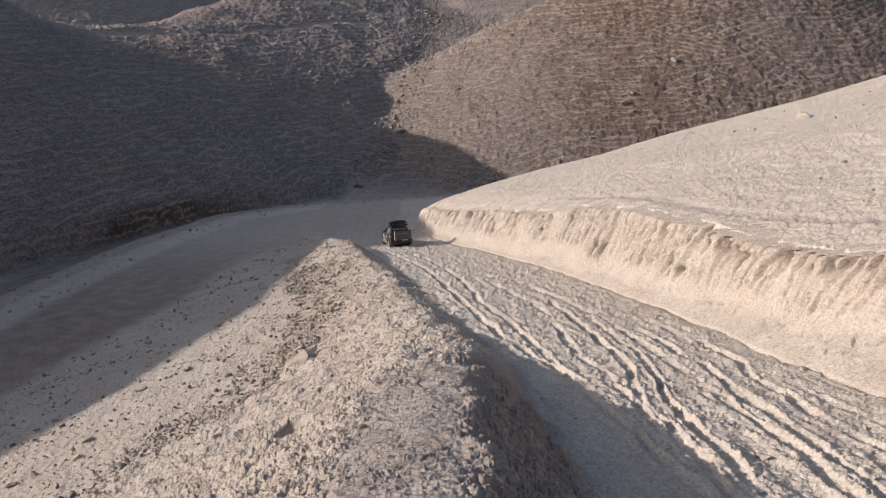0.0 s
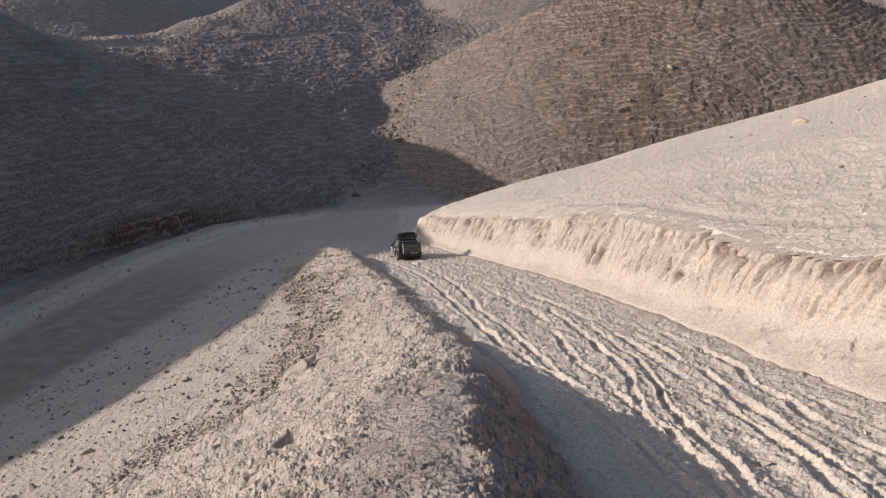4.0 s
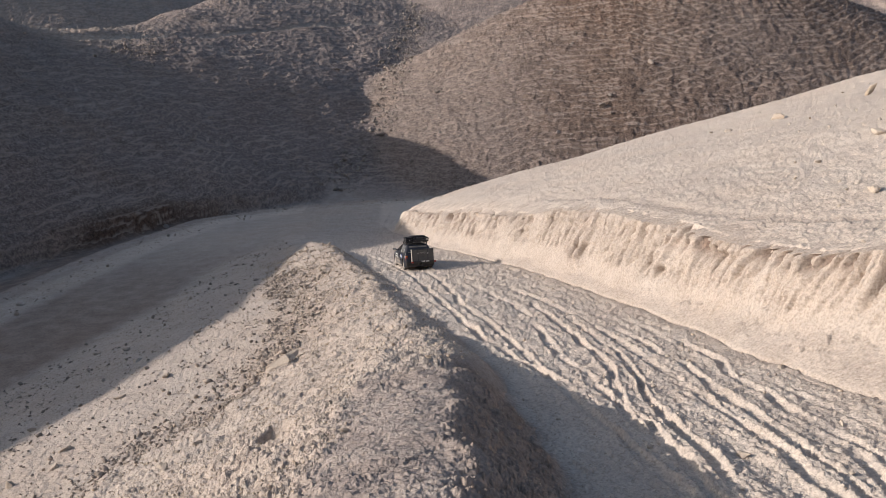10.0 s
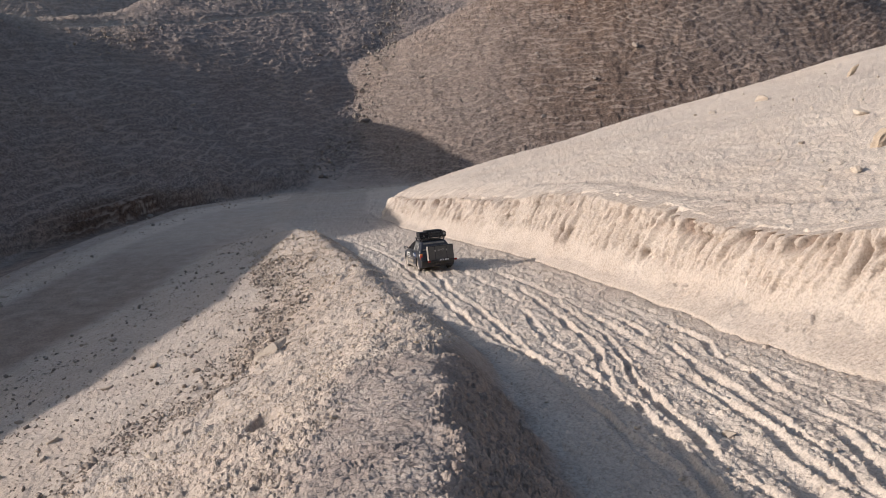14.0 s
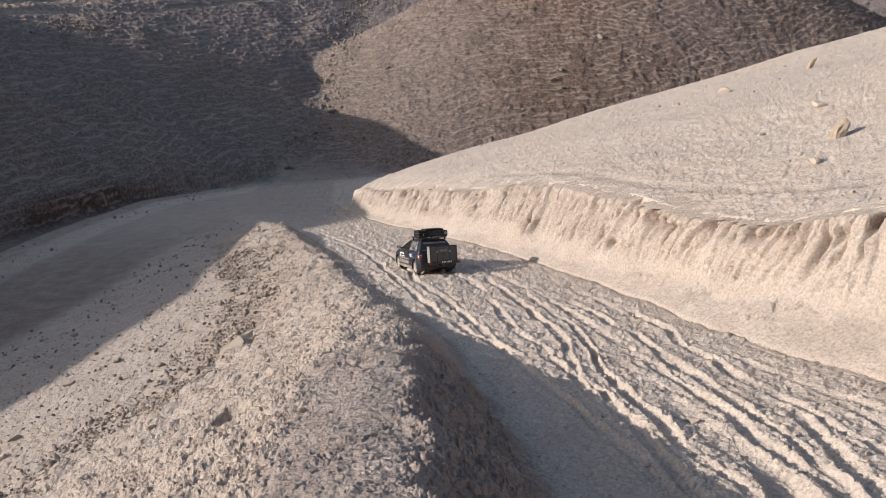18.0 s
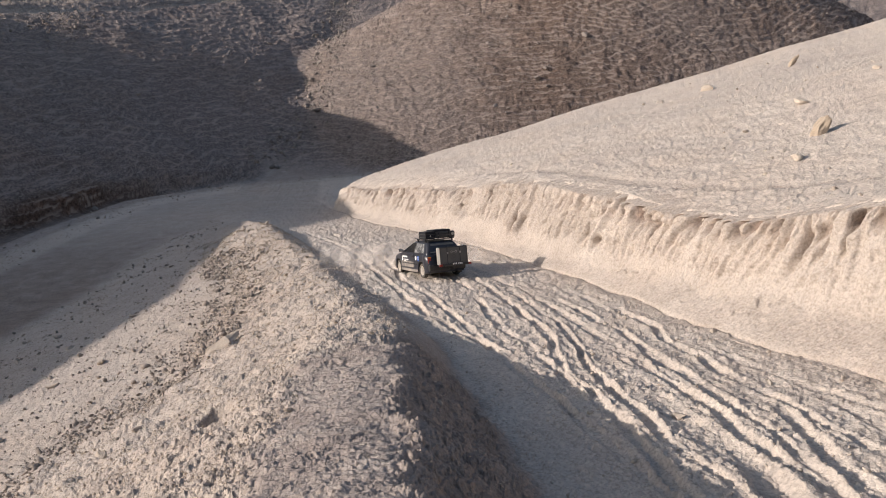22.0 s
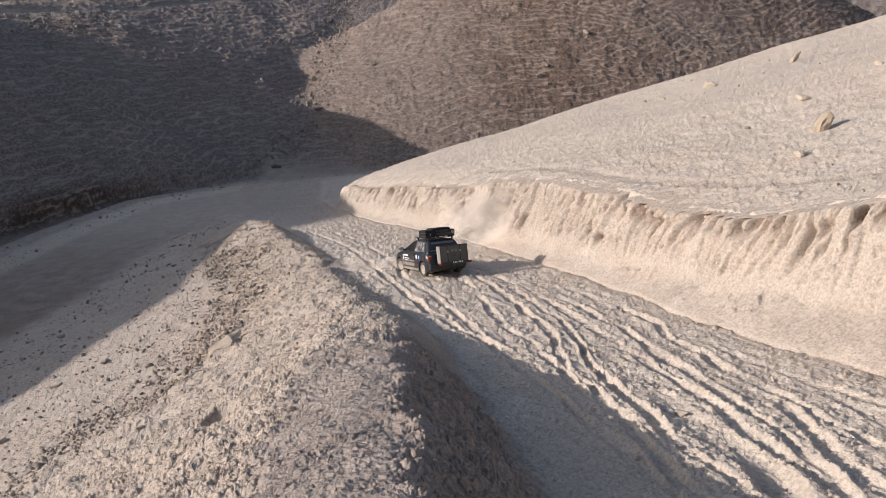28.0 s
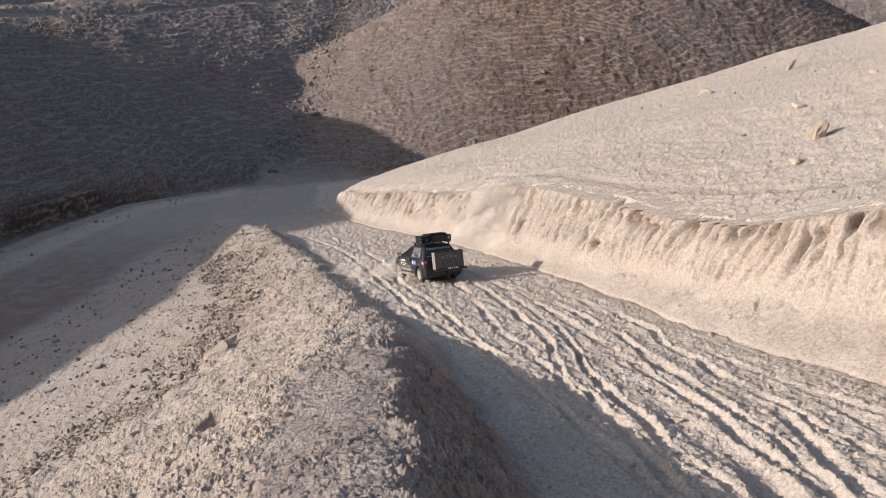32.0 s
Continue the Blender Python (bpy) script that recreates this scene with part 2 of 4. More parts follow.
WASH = ((-41.7, 66), (-41.5, 77), (-39.8, 81), (-39, 90.5), (-39.4, 102), (-38.7, 110), (-41, 122))
GULLY_X = ((60, -14), (100, -11), (115, -7), (150, -4.5), (195, -2), (300, 0))
SPUR_X = ((60, -60), (118, -58), (128, -55), (150, -50), (190, -42), (300, -30))
FAR_TRACK = ((-52, 118), (-43, 131.5), (-33, 149), (-22, 164), (-10, 178))
GOAT_PATH = ((7.6, 42), (8.6, 37), (9.6, 31.9), (10.4, 26.8), (12.4, 22.8), (14.5, 19.5), (20, 14))
BACK_HILLS = (((-190, 190, 48, .5), (-130, 230, 46, .5), (-110, 300, 60, .5)),
              ((60, 330, 70, .45), (160, 300, 50, .45), (300, 200, 60, .4)), ((-300, 420, 90, .4), (0, 480, 100, .4), (300, 460, 100, .4)),
              ((150, -200, 60, .5), (190, 0, 62, .5), (190, 80, 40, .5)), ((-200, -260, 60, .4), (150, -300, 70, .4)))


BACK = 0.5   # how far the ground's own slope lies behind the worked face of the bank


def lie(x, y, behind_face=True):
    """Large forms of the ground: height without its fine relief, and the masks of its zones."""
    wob = 0.35 * fbm(x * 0.35, y * 0.35, 3, 11)
    zr = curve(y, ROAD_Z) + 0.05 * np.clip(x - curve(y, ROAD_MID), -6, 8) * step(62, 50, y)
    fx, bh = curve(y, FOOT_X), curve(y, BANK_H)
    cx, cz = curve(y, CREST_X), curve(y, CREST_Z)
    # cut bank: talus apron, fluted steep face, hillside above
    u = x - fx + wob * 0.5
    wide = 0.55 + 0.75 * step(32, 10, y)
    talus_h = bh * (0.30 + 0.14 * gnoise(y * 0.35, 0 * y, 23))
    back = BACK * step(65, 62, y) if behind_face else 0.0
    talus = (np.minimum(u, 12) - back) * 0.62
    face = talus_h + (u - back - wide - 0.3 * gnoise(y * 0.4, x * 0.1, 25) - 0.05) * 2.7
    up = smax(np.minimum(talus, talus_h + 0.05 * u), np.minimum(face, 99), 0.3)
    v = np.maximum(u - wide - 0.9, 0)
    brow = (0.85 * (1 - np.exp(-v / 1.8)) - 0.045 * v) * step(28, 56, y)
    top = bh + 0.27 * (u - wide - 0.9) + brow + 0.3 * gnoise(x * 0.09, y * 0.09, 31)
    bank = smin(up, top, 0.12)
    on_face = step(0.1, 0.5, face - talus_h) * step(0.25, -0.15, face - top)
    floor_low = -14.1 + 0.02 * x
    zr = zr + (floor_low - zr) * step(60, 69, y)
    right = zr + np.where(u > 0, bank, 0)
    # the spur ends and falls to the bend
    rim = 66.3 + 0.16 * np.maximum(x, 0)
    spur = right - 0.95 * soft(y - rim, 1.8) + 0.1
    right = np.where(u > 0, smax(spur, floor_low, 0.4), right)
    # slope left of the ridge, down to the lower road
    lo = curve(y, LOW_EDGE)
    apron = floor_low + 0.24 * soft(x - lo, 0.8)
    k = step(-2.0, 2.0, x - cx)
    base = apron * (1 - k) + right * k
    # spoil ridge
    d = x - cx + 0.25 * gnoise(x * 0.5, y * 0.5, 41)
    half = 0.28 + 0.62 * step(22, 13, y) * step(2, 7, y)
    ridge = cz + 0.16 * np.clip(d, -half - 0.3, half) - (0.98 - 0.80 * step(13, 18.5, y) + 0.26 * step(19, 28, y)) * soft(d - half, 0.35) - 0.8 * step(13, 18.5, y) * soft(d - 1.5, 0.25) - (0.46 + 0.14 * step(21, 10, y)) * soft(-d - half, 0.5)
    z = smax(ridge, base, 0.25)
    on_ridge = step(-0.4, 0.3, ridge - base)
    # valley floor and gully beyond the road's rim, hills
    out = beyond(x, y, ROAD_RIM)
    gully = curve(y, FLOOR_Z) + 0.5 * fbm(x * .08, y * .08, 3, 51)
    gx, bx = curve(y, GULLY_X), curve(y, SPUR_X)
    flank = soft(gx - x, 6.0) - soft(gx - x - 20, 6.0)
    side = 0.27 * soft(gx - x, 6.0) + 0.17 * step(146, 116, y) * flank - 0.85 * soft(bx - x, 5.0)
    side = side + -0.03 * np.clip(-35 - x, -25, 30)
    gully = gully + step(92, 122, y) * side
    drop = -14.0 + 0.25 * step(-3.2, -1.2, out) * step(0.8, -0.4, out) - 0.17 * soft(out, 0.6) - 1.1 * step(0.4, 2.6, out)
    z = np.where(out > -6, smin(z, drop + 0.3 + 100 * step(0, -6, out), 0.3), z)
    z = np.where(out > 0, smax(z, gully, 0.6), z)
    left = ridge_hill(x, y, LEFT_HILL, 5.0) + 0.35 * fbm(x * 0.035, y * 0.035, 3, 61)
    left = left + (1.7 + 0.8 * gnoise(x * 0.15, y * 0.15, 63)) * step(0.2, 0.75, left - gully + 0.5 * gnoise(x * 0.3, y * 0.3, 62)) * step(100, 82, y)
    e = np.hypot((x - 48.6) / 1.57, y - 142.7)
    dome = 19.1 + 11.5 - np.sqrt(11.5 ** 2 + (0.82 * e) ** 2) + 0.7 * fbm(x * 0.03, y * 0.03, 3, 71)
    hills = dome
    for crest in BACK_HILLS:
        hills = smax(hills, ridge_hill(x, y, crest, 8.0) + 2.5 * fbm(x * 0.02, y * 0.02, 3, 81), 1.5)
    z = smax(z, left, 0.8 + 7.0 * step(88, 106, y))
    z = smax(z, hills, 0.8)
    hills = np.maximum(hills, left)
    hill_mask = np.maximum(step(-0.5, 0.8, hills - gully), step(93, 103, y)) * step(0, 2, out)
    dome_mask = hill_mask * step(-1, 1, dome - np.maximum(left, gully + 0.5))
    pale = step(-0.2, 0.4, u) * step(0, -3, out)
    ways = step(0.3, -0.5, u) * step(0.1, -0.3, ridge - base) * (x > cx) * step(0, -2, out)
    low = (x < cx) * step(0.2, -0.4, ridge - base) * step(0, -1, out)
    return z, dict(u=u, high=(face - talus_h) / bh, d=d, on_ridge=on_ridge, on_face=on_face, hill=hill_mask, dome=dome_mask, pale=pale, road=ways, low=low, out=out, lo=lo, cx=cx)


# Wheel ruts: (y, x) knots of each line, half width, depth
RUTS = ((((8, 4.3), (13.8, 3.6), (17.5, 3.0), (21.3, 2.0), (27.8, 0.9), (39.3, -1.1), (50, -4.0)), .17, .13),
        (((16, 3.5), (17.9, 3.0), (21.1, 2.7), (26.9, 1.7), (36, 0.6), (48, -2.2)), .15, .10),
        (((12, 4.4), (18, 3.9), (20.1, 3.7), (25.8, 3.7), (34, 1.9)), .16, .10),
        (((4, 4.9), (9.3, 4.5), (11.9, 4.5), (14.8, 4.35), (17.9, 4.7), (21.9, 4.6), (27, 4.2)), .15, .15),
        (((9, 5.1), (13.1, 4.9), (14.7, 4.9), (17.7, 5.3), (24, 5.0)), .15, .14),
        (((8, 6.3), (12.9, 6.2), (14.9, 6.0), (17.9, 5.9), (24, 5.4), (33, 3.4)), .16, .11),
        (((3, 6.4), (9.2, 6.5), (11, 6.7), (12.8, 6.65), (15.3, 6.6), (17.5, 6.55), (22, 6.1)), .17, .15),
        (((5, 8.2), (9.1, 7.8), (11.6, 7.7), (13.4, 7.5), (15.9, 7.4), (18.5, 7.5), (23, 6.8)), .15, .12),
        (((6, 5.7), (8.9, 5.7), (10.6, 5.7), (12.2, 5.6)), .3, .2),
        (((8, 6.9), (9.9, 7.1), (10.8, 7.3), (11.7, 7.4)), .2, .14),
        (((9.5, 9.4), (11, 9.0), (13, 8.4), (15, 8.0)), .16, .09),
        (((4, 8.9), (8, 8.8), (10, 8.6), (12, 8.3)), .17, .11))


def ruts(x, y):
    total = 0.0
    for k, (knots, w, deep) in enumerate(RUTS):
        y0, y1 = knots[0][0], knots[-1][0]
        c = curve(y, knots) + 0.12 * gnoise(y * 0.7, 0 * y + k * 3.7, 140) + 0.02 * gnoise(y * 3.1, 0 * y + k * 1.9, 143)
        q = (x - c) / (0.72 * w * (1 + 0.45 * gnoise(y * 0.5, 0 * y + k * 5.1, 141)))
        a = step(y0 - 0.8, y0 + 0.8, y) * step(y1 + 1.5, y1 - 1.5, y) * np.clip(0.7 + 0.8 * gnoise(y * 0.5, 0 * y + k * 2.3, 142) + 0.3 * gnoise(y * 1.7, 0 * y + k * 4.1, 144), 0.12, 1.2)
        total = total + 0.8 * deep * a * (-np.exp(-q ** 6) + 0.3 * np.exp(-((np.abs(q) - 1.45) / 0.4) ** 2))
    return total


def treads(x, y, z):
    """Paths trodden along the contours of the hills, in two families that cross: how far each place is on one, and the step it makes."""
    low, bend = fbm(x * 0.045, y * 0.045, 2, 115), fbm(x * 0.33, y * 0.33, 3, 116, 0.6)
    on, dz = 0.0, 0.0
    for seed, pitch, f in ((117, 1.4, 1.4 * z + 0.12 * x + 1.8 * low + 0.2 * bend), (118, 1.15, 1.15 * z - 0.2 * x - 1.6 * low + 0.22 * bend)):
        g = f - np.floor(f) - 0.5
        worn = step(-0.45, 0.1, fbm(x * 0.22, y * 0.3, 3, seed, 0.65))
        on = np.maximum(on, step(0.16, 0.08, np.abs(g)) * worn)
        dz = dz - 1.2 / pitch * worn * g * np.exp(-(g / 0.2) ** 2)
    return on, dz


def soles(x, y):
    """Shoe prints trodden into the dust on the ridge top, with the bars of their soles."""
    rng, deep = np.random.RandomState(77), 0.0 * x
    for n in range(26):
        py, side, a = rng.uniform(4.2, 13), rng.uniform(-0.75, 0.75), rng.normal(0.15, 0.45) + (math.pi if n % 3 == 0 else 0)
        px = float(curve(np.array(py), CREST_X)) + side
        p, q = (x - px) * math.cos(a) + (y - py) * math.sin(a), -(x - px) * math.sin(a) + (y - py) * math.cos(a)
        r = (p / (0.052 - 0.06 * q * (q < 0))) ** 2 + (q / 0.145) ** 2
        deep = deep + np.exp(-r ** 4) * (0.016 + 0.009 * np.cos(q * 2 * math.pi / 0.026)) - 0.006 * np.exp(-((r - 1.5) / 0.35) ** 2)
    return deep


def coarse_hill(x, y):
    """Stony lumps of the hillsides."""
    return clods(x * 1.25, y * 1.25, 17) + 0.4 * gnoise(x * 1.3, y * 1.3, 119)


def relief(x, y):
    """The ground's height with its fine relief, and its zone colours."""
    z, k = lie(x, y)
    plain_z = z
    v = x - curve(y, FOOT_X)
    road, hill, ridge, pale, face, low = (k[n] for n in ("road", "hill", "on_ridge", "pale", "on_face", "low"))
    near = 1 - hill
    lumps = fbm(x * 1.3, y * 1.3, 4, 101)
    # the finest crumbs are built only where one stands close enough to tell them apart
    far_off = np.hypot(x, y)
    fine = fbm(x * 4.1, y * 4.1, 2, 102, 0.6) + 0.36 * fbm(x * 16.4, y * 16.4, 2, 105, 0.6) * step(26, 13, far_off)
    grit = fbm(x * 11, y * 11, 3, 103, 0.6) * step(22, 11, far_off)
    z = z + near * (0.035 * lumps + 0.012 * fine)
    # churned sand of the climb
    lanes = gnoise(v * 1.7 + 0.3 * gnoise(x * .4, y * .4, 132), y * 0.2, 131)
    small = gnoise(v * 4.5 + 0.4 * lanes, y * 0.5, 133)
    tiny = gnoise(v * 9.0 + small, y * 1.1, 134)
    coarse, small_clods = clods(x * 4.6 + 0.3 * lumps, y * 4.6, 3), clods(x * 11.0, y * 11.0, 5) * step(36, 20, far_off)
    crumbly = clods(x * 23.0 + fine, y * 23.0, 19) * step(18, 10, far_off) + 0.35 * fbm(x * 30, y * 30, 2, 104) * step(12, 7, far_off)
    gravelly = clods(x * 5.2 + 0.3 * lumps, y * 5.2, 23) * step(60, 35, far_off)
    in_road = road * (1 - ridge)
    shear = fbm(v * 2.6 + 0.5 * lumps, y * 0.8, 4, 135, 0.62)
    chips = clods(x * 7.5 + 0.4 * fine, y * 6.0, 9)
    sharp_edge = np.clip(0.16 - np.abs(shear - 0.1), 0, 0.16) / 0.16
    crumbs = step(0.05, 0.2, fine) * (0.6 + 0.4 * grit)
    z = z + in_road * (0.022 * np.abs(lanes) + 0.010 * small + 0.006 * tiny + (0.028 + 0.014 * step(22, 34, y)) * shear + (0.022 + 0.03 * step(22, 34, y)) * sharp_edge * step(-0.2, 0.3, fine) + 0.012 * crumbs + 0.012 * grit + 0.022 * chips + 0.014 * small_clods + 0.006 * crumbly)
    z = z + ruts(x, y) * (0.9 + 0.22 * chips + 0.2 * fine) * np.maximum(in_road, step(20, 26, y) * (x > k["cx"]))
    # spoil ridge: trampled flakes on its top, slabs and clods down the sides
    crown = ridge * step(1.3, 0.6, np.abs(k["d"])) * step(15, 12.5, y)
    flank = ridge * np.maximum(step(-0.4, -1.2, k["d"]), step(12.5, 14.5, y) * step(1.1 + 0.6 * step(15, 19, y), 0.5 + 0.7 * step(15, 19, y), k["d"]))
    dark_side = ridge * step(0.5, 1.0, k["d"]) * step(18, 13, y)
    flakes = 0.03 * fbm(x * 1.6, y * 2.6, 3, 151) + step(0.06, 0.11, fbm(x * 2.8, y * 6.5, 4, 152, 0.6)) * 0.017 + step(0.08, 0.13, fbm(x * 7, y * 15, 3, 156, 0.6)) * 0.010 + 0.005 * fbm(x * 20, y * 34, 2, 155)
    broken = step(-0.05, 0.12, fbm(x * 2.6, y * 2.6, 4, 153, 0.6)) * 0.06 + crumbs * 0.035
    lee = 0.6 + 0.4 * step(-0.3, 0.3, gnoise(x * 0.8, y * 0.5, 154))
    z = z + crown * (flakes * lee + 0.008 * grit) * step(22, 10, y) + flank * (0.07 * lumps + 0.22 * broken + 0.02 * grit + 0.04 * coarse + 0.036 * small_clods + 0.026 * crumbly)
    z = z + dark_side * (0.06 * lumps + 0.5 * broken + 0.04 * coarse + 0.035 * small_clods + 0.02 * crumbly)
    z = z - soles(x, y) * crown
    # pale slope and cut face
    z = z + pale * (1 - face) * (0.012 * crumbs * step(90, 50, y) + 0.01 * lumps + 0.018 * step(80, 45, y) * clods(x * 2.6 + 0.5 * lumps, y * 2.6, 7) + 0.026 * gravelly + 0.02 * fine * step(-0.2, 0.3, lumps)) + face * (0.07 * lumps + 0.06 * crumbs)
    z = z + low * 0.03 * crumbs
    # hills: washed gullies and treads
    z = z + (0.05 * hill + 0.08 * k["dome"]) * (fbm(x * 0.3, y * 0.3, 5, 111, 0.6) + 0.5 * np.abs(gnoise(x * 0.5, y * 0.5, 112)))
    trod, dz = treads(x, y, plain_z)
    knolls = clods(x * 0.75 + 0.4 * lumps, y * 0.75, 15) * step(0.1, 0.5, gnoise(x * 0.11, y * 0.11, 114) + 0.3)
    z = z + hill * (dz + (0.12 * fbm(x * 0.9, y * 0.9, 3, 113, 0.65) + 0.2 * knolls + 0.14 * coarse_hill(x, y)) * (1 - 0.8 * trod))
    trod = trod * hill
    # a hollow kicked out of the spoil, an old track across the far hillside, a goat path over the pale slope
    z = z - 0.3 * np.exp(-(((x + 2.85) / 0.3) ** 2 + ((y - 12.95) / 0.34) ** 2) ** 3)
    track = hill * step(1.3, 0.5, np.abs(beyond(x, y, FAR_TRACK)))
    wash = hill * step(3.2, 1.4, np.abs(beyond(x, y, WASH)) + 0.8 * gnoise(x * 0.4, y * 0.4, 123))
    goat = pale * step(0.5, 0.15, np.abs(beyond(x, y, GOAT_PATH)))
    z = z - 0.35 * track - 0.07 * goat
    # bare earth on the dome's sunward side; the sun's brightness is painted in too
    bare = k["dome"] * step(24, -2, x + 6 * gnoise(x * .06, y * .06, 122))
    # dark gully bed beyond the road's rim: its deep shade painted in brown
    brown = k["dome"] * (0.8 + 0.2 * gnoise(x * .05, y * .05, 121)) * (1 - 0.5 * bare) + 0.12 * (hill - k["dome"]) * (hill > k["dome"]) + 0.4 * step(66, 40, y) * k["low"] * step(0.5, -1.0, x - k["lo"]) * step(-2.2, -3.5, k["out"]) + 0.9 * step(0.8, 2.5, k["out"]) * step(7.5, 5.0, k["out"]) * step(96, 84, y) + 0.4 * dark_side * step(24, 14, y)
    crust = crown * step(17, 10, y) + 0.25 * k["out"].clip(0, 1) * near
    far = step(50, 66, y)
    brown = brown * (1 - track)
    # spur tip near (-56, 128): sunlight painted in as a paler patch
    # upper left hill: haze and sky light painted in as paler soil
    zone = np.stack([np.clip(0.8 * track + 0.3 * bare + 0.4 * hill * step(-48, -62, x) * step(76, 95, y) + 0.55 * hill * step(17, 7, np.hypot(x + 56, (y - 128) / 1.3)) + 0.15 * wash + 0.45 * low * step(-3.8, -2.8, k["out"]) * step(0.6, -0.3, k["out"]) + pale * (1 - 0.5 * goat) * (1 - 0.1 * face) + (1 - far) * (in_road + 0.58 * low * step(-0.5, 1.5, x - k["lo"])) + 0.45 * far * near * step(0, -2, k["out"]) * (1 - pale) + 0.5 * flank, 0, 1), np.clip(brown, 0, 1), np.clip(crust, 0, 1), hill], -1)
    return z, zone, trod


def rings():
    """Azimuths and radii of the ground's grid: rows lie closer where the ground rises towards the ridge on which one stands."""
    az = np.concatenate([np.linspace(-44, -33, 44)[:-1], np.linspace(-33, 40, 800), np.linspace(40, 50, 40)[1:], np.linspace(50, 316, 54)[1:-1]])
    coarse = np.concatenate([np.linspace(-44, 50, 220), np.linspace(50, 316, 12)[1:]])
    r = np.geomspace(3.4, 330, 1400)
    a, rr = np.meshgrid(np.radians(coarse), r)
    x, y = 0.13 + rr * np.sin(a), rr * np.cos(a) - 0.6
    e = lie(x, y)[0] / np.hypot(x, y)
    top = np.maximum.accumulate(e, 0)
    gain = np.diff(top, axis=0, prepend=top[:1]) * 1300 * np.clip((46 - np.abs(coarse - 3)) / 8, 0, 1)
    for axis, n in ((0, 9), (1, 5), (0, 7)):
        gain = sum(np.roll(gain, j, axis) for j in range(-(n // 2), n // 2 + 1)) / n
    gain[:5] = 0
    w = np.cumsum(gain + 280.0 / len(r), 0)
    w /= w[-1:]
    want = np.linspace(0, 1, 1010)
    rows = np.stack([np.interp(want, w[:, j], r) for j in range(len(coarse))], 1)
    at = np.interp(az, coarse, np.arange(len(coarse)))
    j = np.clip(at.astype(int), 0, len(coarse) - 2)
    f = at - j
    rows = rows[:, j] * (1 - f) + rows[:, j + 1] * f
    inner = np.array([0.05, 0.4, 0.8, 1.3, 1.9, 2.5, 3.0])[:, None] + 0 * az
    outer = np.geomspace(345, 1800, 24)[:, None] + 0 * az
    return np.radians(az)[None] + 0 * np.concatenate([inner, rows, outer]), np.concatenate([inner, rows, outer])


def ground_sheet():
    a, rr = rings()
    x, y = 0.13 + rr * np.sin(a), rr * np.cos(a) - 0.6
    z, zone, trod = relief(x, y)
    nr, na = x.shape
    verts = np.stack([x, y, z], -1).reshape(-1, 3)
    i, j = np.meshgrid(np.arange(nr - 1), np.arange(na), indexing="ij")
    j2 = (j + 1) % na
    quads = np.stack([i * na + j, (i + 1) * na + j, (i + 1) * na + j2, i * na + j2], -1).reshape(-1, 4)
    me = bpy.data.meshes.new("ground")
    me.vertices.add(len(verts))
    me.vertices.foreach_set("co", verts.ravel())
    me.loops.add(quads.size)
    me.loops.foreach_set("vertex_index", quads.ravel().astype(np.int32))
    me.polygons.add(len(quads))
    me.polygons.foreach_set("loop_start", np.arange(0, quads.size, 4, dtype=np.int32))
    me.polygons.foreach_set("use_smooth", np.ones(len(quads), bool))
    at = me.color_attributes.new("zone", "FLOAT_COLOR", "POINT")
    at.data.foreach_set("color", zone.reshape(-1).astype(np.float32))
    paths = me.attributes.new("trodden", "FLOAT", "POINT")
    paths.data.foreach_set("value", trod.reshape(-1).astype(np.float32))
    me.update()
    me.validate()
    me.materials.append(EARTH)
    return tagged(new("ground", me), "bare pale desert earth with a cut road, spoil ridge and hills", "ground", kind="structure")


ground_sheet()


